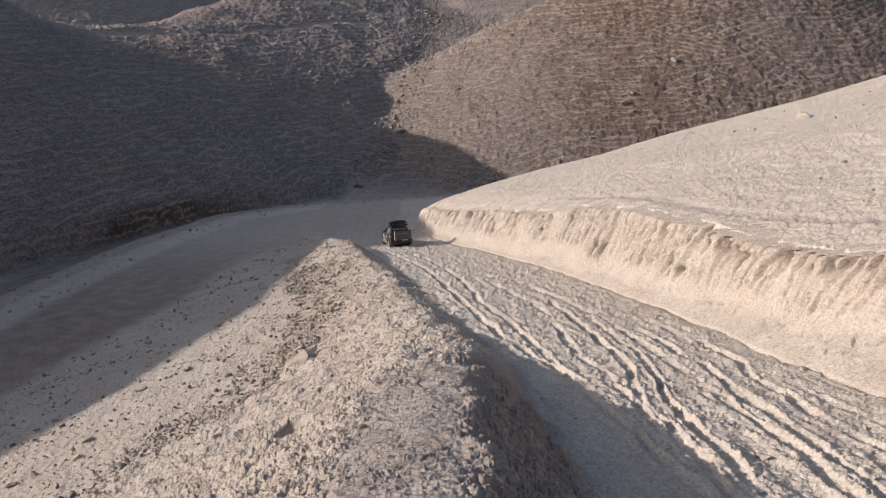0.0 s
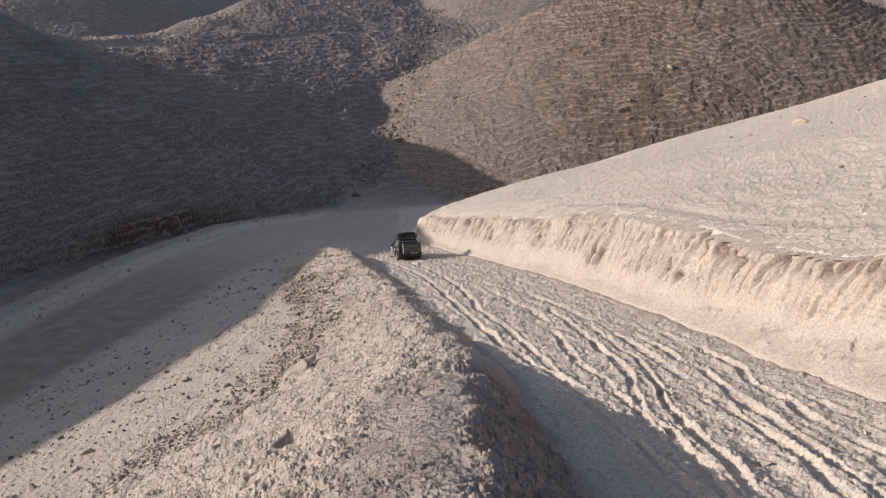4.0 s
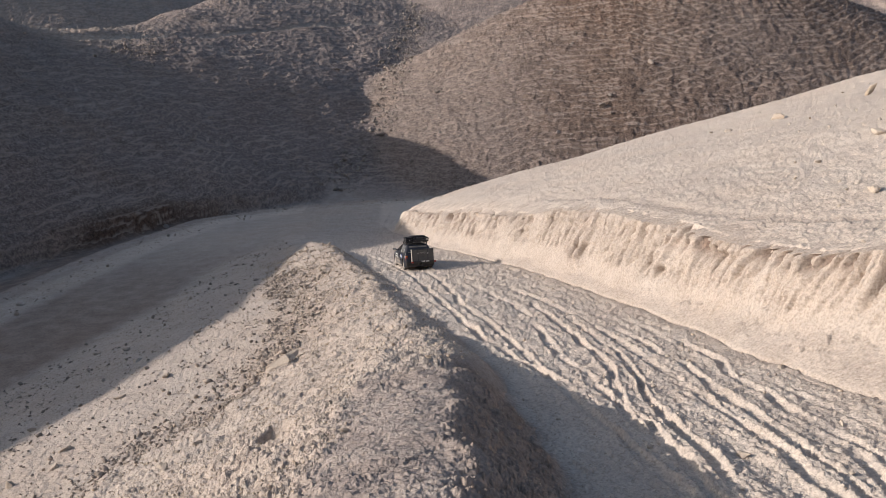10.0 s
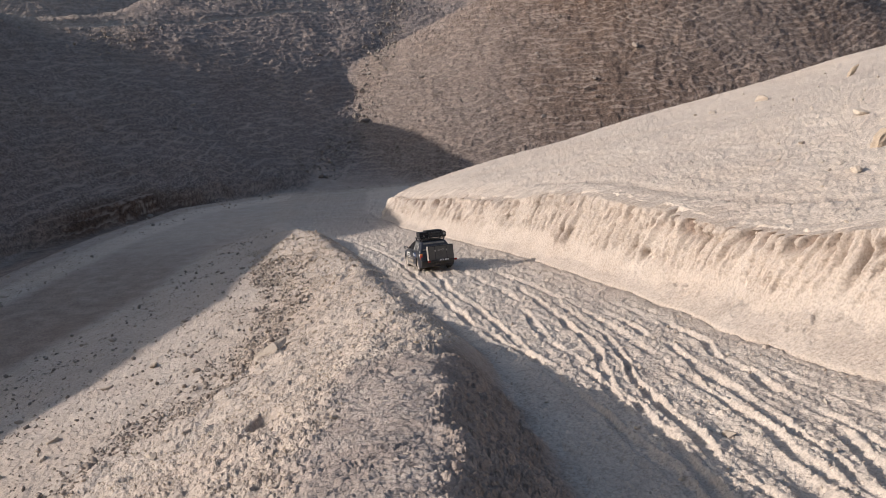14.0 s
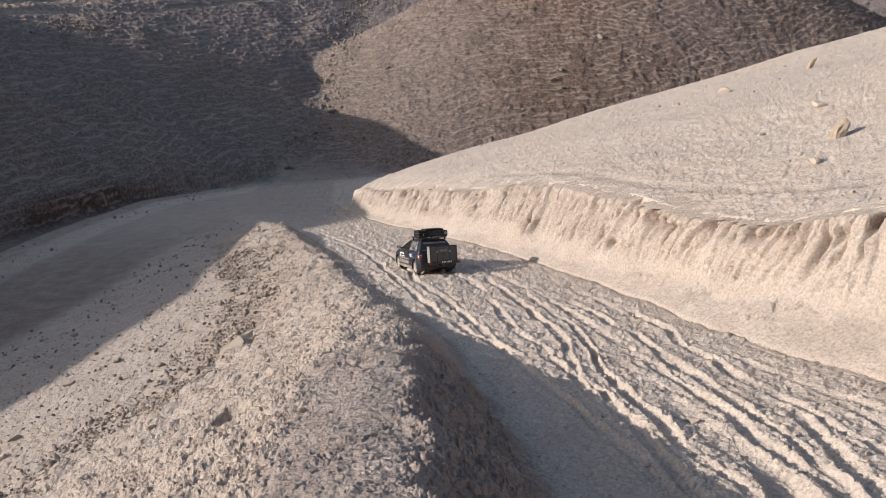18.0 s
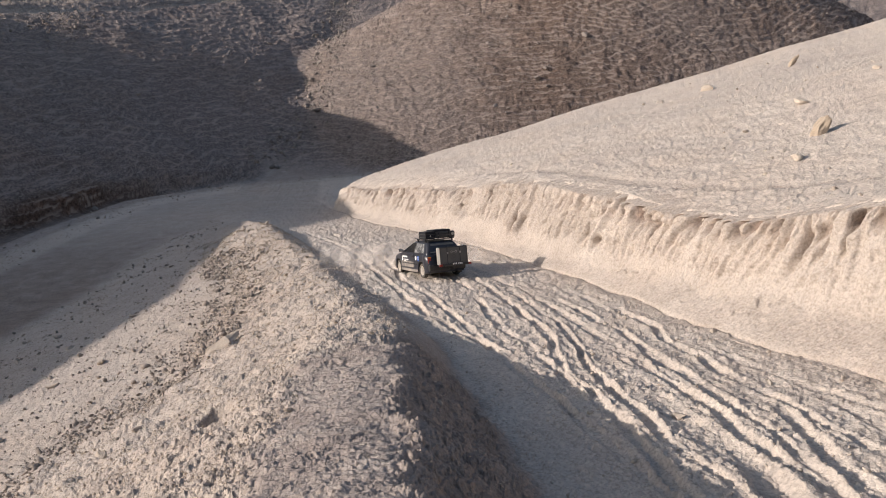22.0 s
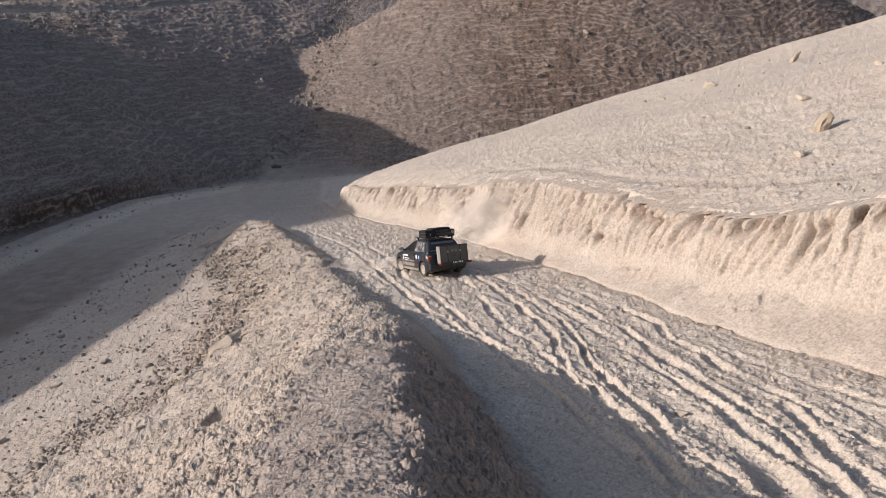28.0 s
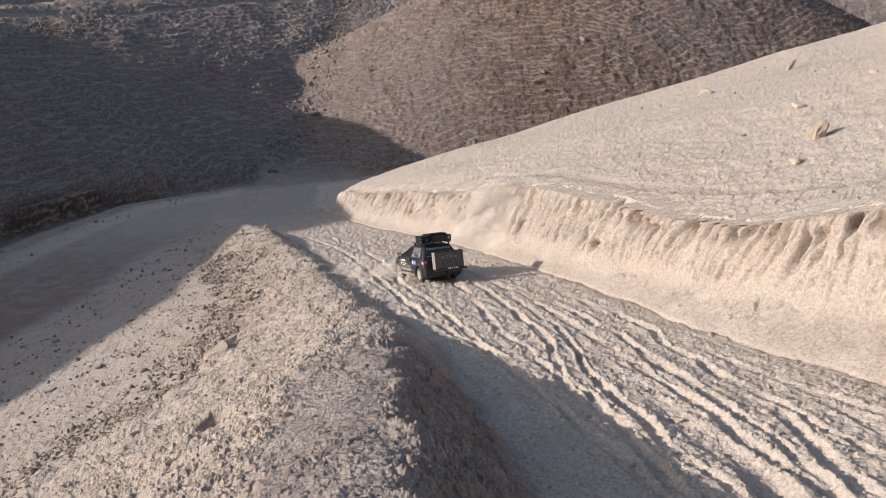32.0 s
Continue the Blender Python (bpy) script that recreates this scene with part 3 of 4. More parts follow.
def bank_face():
    """The cut face of the bank: crumbled talus at its foot, runnels and hollowed alcoves above, a broken rim."""
    ys = np.geomspace(7.0, 65.0, 1000)
    us = np.linspace(-0.35, 3.5, 420)
    y, u = np.meshgrid(ys, us)
    fx = curve(y, FOOT_X)
    wob = 0.35 * fbm((fx + u) * 0.35, y * 0.35, 3, 11)
    x = fx + u - 0.5 * wob
    z, k = lie(x, y, False)
    high = k["high"]
    # even rows up the slope
    run = np.cumsum(np.hypot(np.diff(u, axis=0, prepend=u[:1]), np.diff(z, axis=0, prepend=z[:1])), 0)
    rows = 100
    want = np.linspace(0, 1, rows)

    def even(q):
        return np.stack([np.interp(want * run[-1, j], run[:, j], q[:, j]) for j in range(len(ys))], 1)
    x, z, high, u = even(x), even(z), even(high), even(u)
    y = y[:rows]
    slope = np.gradient(curve(ys, FOOT_X), ys)[None] + 0 * y
    long = np.hypot(1, slope)
    rise = z - z[:1]
    wide = 0.55 + 0.75 * step(32, 10, y)
    rim = step(0.0, 0.35, u - wide - 0.75)
    on = step(-0.02, 0.22, high) * step(1.3, 0.3, u - wide - 0.45)
    s = y * 1.0
    bent = s + 0.25 * gnoise(s * 0.6, rise * 0.5, 29)
    n1, n2, n3 = gnoise(bent * 1.0, rise * 0.10, 21), gnoise(bent * 2.8, rise * 0.22, 22), gnoise(bent * 5.6, rise * 0.4, 24)
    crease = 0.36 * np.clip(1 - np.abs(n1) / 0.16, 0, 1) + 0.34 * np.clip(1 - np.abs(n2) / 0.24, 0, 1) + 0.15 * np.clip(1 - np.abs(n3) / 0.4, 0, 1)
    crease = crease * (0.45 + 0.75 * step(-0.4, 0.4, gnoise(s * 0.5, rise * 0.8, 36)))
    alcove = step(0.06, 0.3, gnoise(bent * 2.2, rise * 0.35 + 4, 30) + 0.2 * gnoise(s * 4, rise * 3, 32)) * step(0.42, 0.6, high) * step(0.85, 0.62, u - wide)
    rubbed = fbm(s * 2.4, rise * 2.2, 5, 33, 0.62)
    shallow = 0.55 + 0.45 * step(20, 27, y)
    into = on * (1.2 * shallow * crease + 0.32 * alcove + 0.075 * rubbed) - 0.10 * on * shallow
    lumps = clods(s * 2.6 + 0.3 * rubbed, rise * 2.6 + u, 21)
    foot = step(0.25, -0.05, high) * step(0.0, 0.7, u)
    x = x + into / long
    y = y - into * slope / long
    z = z + foot * (0.06 * rubbed + 0.09 * lumps * step(-0.1, 0.4, gnoise(s * 0.7, rise, 34))) + 0.025 * rim * rubbed + 0.012 * step(-0.1, 0.3, u)
    z[-16:] -= np.linspace(0, 0.14, 16)[:, None]
    z[:2] -= 0.08
    nr, na = x.shape
    i, j = np.meshgrid(np.arange(nr - 1), np.arange(na - 1), indexing="ij")
    quads = np.stack([i * na + j, (i + 1) * na + j, (i + 1) * na + j + 1, i * na + j + 1], -1).reshape(-1, 4)
    me = bpy.data.meshes.new("bank_face")
    me.from_pydata(np.stack([x, y, z], -1).reshape(-1, 3).tolist(), [], quads.tolist())
    me.polygons.foreach_set("use_smooth", np.ones(len(quads), bool))
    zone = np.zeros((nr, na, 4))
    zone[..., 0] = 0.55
    # redder soil of alcoves and runnels, their shade painted in with it
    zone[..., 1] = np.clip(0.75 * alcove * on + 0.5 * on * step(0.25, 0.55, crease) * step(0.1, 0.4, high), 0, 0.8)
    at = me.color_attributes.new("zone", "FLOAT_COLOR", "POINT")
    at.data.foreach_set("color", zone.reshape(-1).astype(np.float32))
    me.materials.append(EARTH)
    return tagged(new("bank_face", me), "fluted pale cut face of the earth bank beside the road", "bank", kind="structure")


bank_face()


def ground_z(x, y):
    return float(relief(np.array([float(x)]), np.array([float(y)]))[0][0])


# ---- helpers for things ----
def part(name, bm, material, parent, label=""):
    me = bpy.data.meshes.new(name)
    bm.to_mesh(me)
    bm.free()
    me.materials.append(material)
    ob = new(name, me)
    ob.parent = parent
    if label:
        ob["label"] = label
    return ob


def smooth(ob, degrees=40):
    me = ob.data
    me.polygons.foreach_set("use_smooth", np.ones(len(me.polygons), bool))
    bm = bmesh.new()
    bm.from_mesh(me)
    for e in bm.edges:
        e.smooth = len(e.link_faces) == 2 and e.calc_face_angle(0) < radians(degrees)
    bm.to_mesh(me)
    bm.free()
    return ob


def box(sx, sy, sz, at=(0, 0, 0), bevel=0.0, turn=(0, 0, 0), bm=None, segments=2):
    own = bmesh.new()
    bmesh.ops.create_cube(own, size=1, matrix=Matrix.Diagonal((sx, sy, sz, 1)))
    if bevel:
        bmesh.ops.bevel(own, geom=list(own.edges), offset=bevel, segments=segments, affect="EDGES", profile=0.6)
    own.transform(pose(*at, *turn))
    return merged(own, bm)


def merged(own, bm):
    if bm is None:
        return own
    me = bpy.data.meshes.new("tmp")
    own.to_mesh(me)
    own.free()
    bm.from_mesh(me)
    bpy.data.meshes.remove(me)
    return bm


def rod(r, length, at=(0, 0, 0), turn=(0, 0, 0), bm=None, sides=20, r2=None, bevel=0.0):
    own = bmesh.new()
    bmesh.ops.create_cone(own, cap_ends=True, segments=sides, radius1=r, radius2=r if r2 is None else r2, depth=length)
    if bevel:
        rims = [e for e in own.edges if abs(e.verts[0].co.z - e.verts[1].co.z) < 1e-6]
        bmesh.ops.bevel(own, geom=rims, offset=bevel, segments=2, affect="EDGES")
    own.transform(pose(*at, *turn))
    return merged(own, bm)


def lathe(profile, sides=36, turn=(0, 0, 0), at=(0, 0, 0)):
    """A ring turned about z from (radius, z) points, closed."""
    bm = bmesh.new()
    rings = [[bm.verts.new((r * math.cos(2 * math.pi * k / sides), r * math.sin(2 * math.pi * k / sides), z)) for k in range(sides)] for r, z in profile]
    for a, b in zip(rings, rings[1:] + rings[:1]):
        for k in range(sides):
            bm.faces.new((a[k], a[(k + 1) % sides], b[(k + 1) % sides], b[k]))
    bmesh.ops.recalc_face_normals(bm, faces=bm.faces)
    bm.transform(pose(*at, *turn))
    return bm


def loft(rings, closed_ends=True):
    bm = bmesh.new()
    made = [[bm.verts.new(p) for p in ring] for ring in rings]
    n = len(rings[0])
    for a, b in zip(made, made[1:]):
        for k in range(n):
            bm.faces.new((a[k], a[(k + 1) % n], b[(k + 1) % n], b[k]))
    if closed_ends:
        bm.faces.new(list(reversed(made[0])))
        bm.faces.new(made[-1])
    bmesh.ops.recalc_face_normals(bm, faces=bm.faces)
    return bm


def plate(points, thick, bm=None):
    """A flat or bent panel through 3D points, thickened inwards along its normal."""
    own = bmesh.new()
    f = own.faces.new([own.verts.new(p) for p in points])
    f.normal_update()
    n = f.normal.copy()
    got = bmesh.ops.extrude_face_region(own, geom=[f])
    for v in got["geom"]:
        if isinstance(v, bmesh.types.BMVert):
            v.co -= n * thick
    bmesh.ops.recalc_face_normals(own, faces=own.faces)
    return merged(own, bm)


# ---- stones ----
def stone_shape(seed, level=1, flat=0.7):
    """A broken, faceted lump of about unit size: vertices and faces."""
    rng = np.random.RandomState(seed)
    bm = bmesh.new()
    bmesh.ops.create_icosphere(bm, subdivisions=level, radius=0.5)
    cuts = rng.normal(size=(7, 3))
    cuts /= np.linalg.norm(cuts, axis=1)[:, None]
    reach = rng.uniform(0.14, 0.4, 7)
    for v in bm.verts:
        p = np.array(v.co)
        for n, r in zip(cuts, reach):
            over = p @ n - r
            if over > 0:
                p = p - n * over * 0.9
        p = p * (1 + (0.27, 0.27, 0.12, 0.06)[level] * rng.uniform(-1, 1)) * (1.15, 0.95, flat)
        v.co = p
    bm.verts.ensure_lookup_table()
    vs = np.array([v.co[:] for v in bm.verts])
    fs = np.array([[v.index for v in f.verts] for f in bm.faces])
    bm.free()
    return vs, fs


PEBBLES = [stone_shape(s, 1 if s % 2 else 1) for s in range(8)]


def turns(rng, n, tilt=0.5):
    """Random turns, mostly about the vertical."""
    out = np.empty((n, 3, 3))
    a, b, c = rng.uniform(0, 2 * np.pi, n), rng.normal(0, tilt, n), rng.normal(0, tilt, n)
    ca, sa, cb, sb, cc, sc = np.cos(a), np.sin(a), np.cos(b), np.sin(b), np.cos(c), np.sin(c)
    rz = np.zeros((n, 3, 3)); rz[:, 0, 0] = ca; rz[:, 0, 1] = -sa; rz[:, 1, 0] = sa; rz[:, 1, 1] = ca; rz[:, 2, 2] = 1
    rx = np.zeros((n, 3, 3)); rx[:, 1, 1] = cb; rx[:, 1, 2] = -sb; rx[:, 2, 1] = sb; rx[:, 2, 2] = cb; rx[:, 0, 0] = 1
    ry = np.zeros((n, 3, 3)); ry[:, 0, 0] = cc; ry[:, 0, 2] = sc; ry[:, 2, 0] = -sc; ry[:, 2, 2] = cc; ry[:, 1, 1] = 1
    np.matmul(rz, np.matmul(rx, ry), out=out)
    return out


def scatter(name, x, y, size, material, label, seed, sink=0.18):
    """Many small stones joined into one mesh, lying on the ground."""
    rng = np.random.RandomState(seed)
    z = relief(x, y)[0]
    kind = rng.randint(0, len(PEBBLES), len(x))
    vs, fs, base = [], [], 0
    for k, (pv, pf) in enumerate(PEBBLES):
        sel = np.where(kind == k)[0]
        if not len(sel):
            continue
        m = turns(rng, len(sel))
        stretch = rng.uniform(0.75, 1.25, (len(sel), 1, 3))
        p = np.einsum("nij,nvj->nvi", m, pv[None] * stretch) * size[sel][:, None, None]
        p += np.stack([x[sel], y[sel], z[sel] + size[sel] * sink], -1)[:, None, :]
        vs.append(p.reshape(-1, 3))
        fs.append((pf[None] + base + (np.arange(len(sel)) * len(pv))[:, None, None]).reshape(-1, 3))
        base += len(sel) * len(pv)
    vs, fs = np.concatenate(vs), np.concatenate(fs)
    me = bpy.data.meshes.new(name)
    me.vertices.add(len(vs))
    me.vertices.foreach_set("co", vs.ravel())
    me.loops.add(fs.size)
    me.loops.foreach_set("vertex_index", fs.ravel().astype(np.int32))
    me.polygons.add(len(fs))
    me.polygons.foreach_set("loop_start", np.arange(0, fs.size, 3, dtype=np.int32))
    me.update()
    me.validate()
    me.materials.append(material)
    return tagged(new(name, me), label, "stones", kind="stuff")


def pick(n, xr, yr, seed, want):
    """n places in a stretch of the plan, thinned out by want(x, y, masks), 0 to 1."""
    rng = np.random.RandomState(seed)
    x, y = rng.uniform(*xr, n), rng.uniform(*yr, n)
    z, k = lie(x, y)
    keep = rng.uniform(0, 1, n) < want(x, y, k)
    return x[keep], y[keep], rng


def sizes(rng, n, least, most, power=2.6):
    u = rng.uniform(0, 1, n)
    return (least ** -power + u * (most ** -power - least ** -power)) ** (-1 / power)


def loose_stones():
    # spoil side of the ridge
    def spoil(x, y, k):
        patch = 0.3 + 0.7 * step(-0.2, 0.4, fbm(x * 0.6, y * 0.6, 2, 201))
        return np.maximum(step(-0.7, -1.1, k["d"]), step(12.5, 14.5, y) * step(1.0 + 0.6 * step(15, 19, y), 0.5 + 0.7 * step(15, 19, y), k["d"])) * step(0.05, 0.4, k["on_ridge"]) * patch
    x, y, rng = pick(84000, (-15, 1.6), (2.5, 50), 1, spoil)
    scatter("rubble", x, y, sizes(rng, len(x), 0.032, 0.2, 3.4) * (0.38 + y / 38), STONE, "loose broken clods and stones on the spoil ridge", 1)

    x, y, rng = pick(50000, (-9.5, -0.6), (3, 17), 11, lambda x, y, k: spoil(x, y, k) * step(17, 8, y))
    scatter("gravel", x, y, sizes(rng, len(x), 0.012, 0.07, 2.6), STONE, "fine crumbled gravel on the spoil ridge", 11)

    def toe(x, y, k):
        d = k["on_ridge"]
        return step(0.0, 0.1, d) * step(1.0, 0.95, d) * (x < k["cx"]) * (0.3 + 0.7 * step(0, 0.3, gnoise(x * .3, y * .3, 215)))
    x, y, rng = pick(42000, (-15, -2), (8, 45), 2, toe)
    scatter("rubble", x, y, sizes(rng, len(x), 0.06, 0.34, 2.4), GREY_STONE, "band of larger broken stones along the foot of the ridge", 2)
    # slope below, road edges
    x, y, rng = pick(21000, (-26, -3), (10, 62), 3, lambda x, y, k: k["low"] * (0.35 + 0.65 * step(0.0, 0.4, fbm(x * .3, y * .3, 2, 203))) * step(-0.5, 0.8, x - k["lo"]))
    scatter("scattered_stones", x, y, sizes(rng, len(x), 0.05, 0.32, 2.6), GREY_STONE, "scattered grey stones on a smooth pale slope", 3)
    x, y, rng = pick(14000, (-34, 12), (14, 92), 4, lambda x, y, k: step(-3.6, -2.2, k["out"]) * step(2.5, 0.5, k["out"]))
    scatter("verge_stones", x, y, sizes(rng, len(x), 0.07, 0.5, 2.5), GREY_STONE, "rough stones along the outer verge of the lower road", 4)
    # churned road and bank foot
    x, y, rng = pick(16000, (0, 13), (5, 48), 5, lambda x, y, k: k["road"] * (0.25 + 0.75 * step(-1.5, 0, k["u"])))
    scatter("road_clods", x, y, sizes(rng, len(x), 0.03, 0.16, 2.8), PALE_STONE, "small pale clods lying on the churned sand road", 5)
    x, y, rng = pick(16000, (-4, 16), (8, 64), 6, lambda x, y, k: step(-0.3, 0.2, k["u"]) * step(2.4, 0.8, k["u"]))
    scatter("talus_clods", x, y, sizes(rng, len(x), 0.03, 0.2, 2.8), PALE_STONE, "crumbled pale clods at the foot of the cut bank", 6)
    x, y, rng = pick(12000, (-2, 55), (12, 66), 7, lambda x, y, k: step(2.5, 4, k["u"]) * (0.35 + 0.65 * step(0, 0.5, fbm(x * .25, y * .25, 2, 207))))
    scatter("slope_stones", x, y, sizes(rng, len(x), 0.04, 0.35, 3.0), PALE_STONE, "small pale stones strewn over the sunlit slope", 7)
    # trampled ridge top, shaded side
    x, y, rng = pick(700, (-2, 2.5), (3, 16), 8, lambda x, y, k: k["on_ridge"] * step(1.6, 1.0, np.abs(k["d"])))
    scatter("pebbles", x, y, sizes(rng, len(x), 0.01, 0.045, 2.6), PALE_STONE, "pale chips and pebbles on the trampled ridge top", 8)
    x, y, rng = pick(4500, (-0.5, 4), (3, 24), 13, lambda x, y, k: k["on_ridge"] * step(0.6, 1.1, k["d"]))
    scatter("side_clods", x, y, sizes(rng, len(x), 0.012, 0.06, 2.8), STONE, "brown clods on the shaded side of the ridge", 13)
    # hills
    x, y, rng = pick(17000, (-60, 90), (66, 190), 9, lambda x, y, k: k["hill"] * (0.25 + 0.3 * step(0.0, 0.6, fbm(x * .06, y * .06, 3, 209)) + 0.6 * k["dome"]))
    scatter("hill_stones", x, y, sizes(rng, len(x), 0.13, 0.75, 3.3), HILL_STONE, "dark stones and low scrub strewn over the hillsides", 9)
    def fan(x, y, k):
        return step(7, 1, np.hypot((x + 43) / 0.8, (y - 118) / 2.2)) * k["hill"]
    x, y, rng = pick(3500, (-54, -30), (98, 136), 12, fan)
    scatter("scree", x, y, sizes(rng, len(x), 0.18, 0.7, 2.4), GREY_STONE, "grey scree fanning down between the hills", 12)
    # bed of the gully between the hills
    def bed(x, y, k):
        return step(4.5, 1.0, np.abs(x - curve(y, GULLY_X))) * (y > 96)
    x, y, rng = pick(9000, (-20, 8), (96, 210), 10, bed)
    scatter("gully_boulders", x, y, sizes(rng, len(x), 0.2, 1.2, 2.2), HILL_STONE, "tumbled dark boulders in the dry gully bed", 10)


loose_stones()


def boulders():
    """Stones that stand out singly."""
    sets = (("stone", STONE, "grey-brown broken stone on the loose slope", "stones on the slope",
             ((-12.9, 31.8, .42), (-10.3, 27.9, .42), (-11.6, 26.6, .36), (-6.0, 18.0, .32), (-12.4, 20.3, .32), (-11.6, 22.3, .4), (-11.3, 20.9, .3),
              (-14.3, 25.2, .24), (-12.9, 20.0, .3), (-6.1, 15.8, .3), (-1.2, 10.1, .1), (1.1, 10.6, .13), (-3.4, 24.8, .2))),
            ("slab", PALE_STONE, "pale flat slab sticking out of the spoil", "", ((-5.0, 24.3, 0.9),)),
            ("boulder", PALE_STONE, "pale weathered boulder on the sunlit slope", "boulders on the slope",
             ((27.8, 58.7, 1.1), (24.1, 58.8, .5), (15, 24.2, .42), (20.4, 33, .5), (16.7, 31, .25),
              (13.2, 19.3, .2), (25.7, 35.5, .34), (15.3, 25.6, .25))),
            ("boulder", TAN_STONE, "jagged tan boulder standing up from the slope", "boulders on the slope", ((17.4, 26.7, 0.8), (36.4, 60.9, 0.8))),
            ("stone", PALE_STONE, "pale stone lying by the churned road", "stones by the road",
             ((8.7, 16.8, .17), (5.6, 11.8, .19), (10.0, 12.7, .26), (8.0, 12.9, .14), (8.9, 21.7, .14), (-0.1, 7.4, .1))),
            ("boulder", HILL_STONE, "dark boulder on the hillside", "boulders on the hills",
             ((33.1, 110.1, 1.1), (2.2, 117.9, .8), (25, 104.6, 1.1), (26.3, 105.9, .75), (5.7, 115.4, .6), (20, 100.5, .7), (-26, 74.4, .6),
              (-7.6, 146.2, 1.4), (-6.2, 126.7, .85), (9.7, 110.3, .75), (18.3, 101.3, .7), (-21.1, 94.5, .5), (-28, 92.1, .5), (2.5, 107.4, .55),
              (37.5, 106.4, .55), (-14.9, 136.9, .7), (-29.5, 79.1, .5))))
    n = 0
    for name, mat, label, group, places in sets:
        for x, y, s in places:
            n += 1
            vs, fs = stone_shape(300 + n, 3, 0.62 if name == "slab" else 0.72)
            me = bpy.data.meshes.new(name)
            v = vs * s * ((1.9, 0.85, 0.85) if mat is TAN_STONE else (1.3, 1.0, 1.0))
            v = v * (1 + np.array([0.2 * noise.noise(Vector(p) * (3.2 / s)) + 0.12 * noise.noise(Vector(p) * (8 / s)) for p in v]))[:, None]
            me.from_pydata(v.tolist(), [], fs.tolist())
            me.materials.append(mat)
            ob = tagged(new(name, me), label, "rock", group)
            ob.matrix_world = pose(x, y, ground_z(x, y) + (0.26 if mat is TAN_STONE else 0.12) * s, 0, -48 if mat is TAN_STONE else -22 if name == "slab" else 12 * math.sin(n * 3.1), 15 if name == "slab" or mat is TAN_STONE else n * 67.0)


boulders()


# ---- the car ----
def paint_material(name, colour, dust, rough=0.35):
    """Car paint under a film of dust."""
    m = Mat(name, rough, 0.0, 0.5)
    v = m.coords()
    n1, n2 = m.noise(v, 3.0, 6, 0.65), m.noise(v, 40.0, 4, 0.6)
    film = m.ramp(m.math("ADD", m.math("MULTIPLY", n1, 0.8), m.math("MULTIPLY", n2, 0.2)), [(0.35, (dust * 0.5,) * 3), (0.7, (min(1, dust * 1.6),) * 3)])
    c = m.mix(film, colour, (0.40, 0.345, 0.285))
    m.colour(c)
    m.link(m.ramp(film, [(0.0, (rough,) * 3), (0.6, (0.9,) * 3)]), m.b.inputs["Roughness"])
    m.bump(n2, 0.08, 0.004)
    return m.m


def plain(name, colour, rough=0.6, metal=0.0, spec=0.4, grain=60.0):
    m = Mat(name, rough, metal, spec)
    v = m.coords()
    c = m.mix(0.55, colour, m.ramp(m.noise(v, grain, 5, 0.65), [(0.3, (0.6, 0.58, 0.56)), (0.7, (1.25, 1.22, 1.18))]), "MULTIPLY")
    m.colour(c)
    m.bump(m.noise(v, grain * 2, 4), 0.15, 0.003)
    return m.m


def smeared_glass():
    """Dark glass with wiped, milky dirt on it."""
    m = Mat("smeared_side_glass", 0.35, 0, 0.5)
    v = m.coords()
    c = m.ramp(m.noise(v, 6.0, 5, 0.7, 0.8), [(0.38, (0.02, 0.021, 0.023)), (0.5, (0.16, 0.155, 0.15)), (0.66, (0.42, 0.41, 0.39))])
    m.colour(c)
    return m.m


NAVY = paint_material("navy_paint", (0.008, 0.011, 0.022), 0.05, 0.3)
NAVY_LOW = paint_material("dusty_sill_paint", (0.016, 0.022, 0.04), 0.6)
BLACK = paint_material("black_plastic", (0.01, 0.01, 0.012), 0.05, 0.5)
CASE = paint_material("grey_case", (0.062, 0.057, 0.053), 0.13, 0.5)
CASE_EDGE = plain("dull_aluminium", (0.36, 0.34, 0.31), 0.55, 0.3)
GLASS = paint_material("dusty_glass", (0.01, 0.011, 0.013), 0.04, 0.08)
SIDE_GLASS = smeared_glass()
REAR_GLASS = paint_material("very_dusty_glass", (0.03, 0.03, 0.03), 0.4, 0.2)
RUBBER = plain("dusty_tyre", (0.10, 0.09, 0.078), 0.9)
RIM = plain("dusty_wheel_cover", (0.46, 0.42, 0.37), 0.6, 0.1)
RED = plain("red_lamp", (0.26, 0.025, 0.018), 0.3)
AMBER = plain("amber_lamp", (0.6, 0.2, 0.03), 0.25)
CLEAR = plain("lamp_glass", (0.6, 0.6, 0.58), 0.15)
WHITE = plain("white_sticker", (0.72, 0.72, 0.70), 0.5)
BLUE = plain("blue_sticker", (0.05, 0.13, 0.42), 0.5)
STEEL = plain("tow_steel", (0.09, 0.085, 0.08), 0.6, 0.5)
CHROME = plain("dull_chrome", (0.55, 0.54, 0.52), 0.3, 0.9)
CLOTH = plain("black_bag_cloth", (0.022, 0.022, 0.025), 0.85, 0, 0.2, 90)

AXLES = (-1.17, 1.18)
WHEEL_R, TRACK = 0.285, 0.695


def width_at(y):
    return float(curve(np.array(y), ((-1.87, .70), (-1.78, .775), (-1.2, .805), (0, .81), (1.2, .80), (1.62, .755), (1.8, .68), (1.88, .58))))


def top_at(y):
    return float(curve(np.array(y), ((-1.87, .62), (-1.80, .86), (-1.66, .94), (-1.0, .945), (0.75, .95), (1.1, .90), (1.6, .79), (1.78, .70), (1.88, .56))))


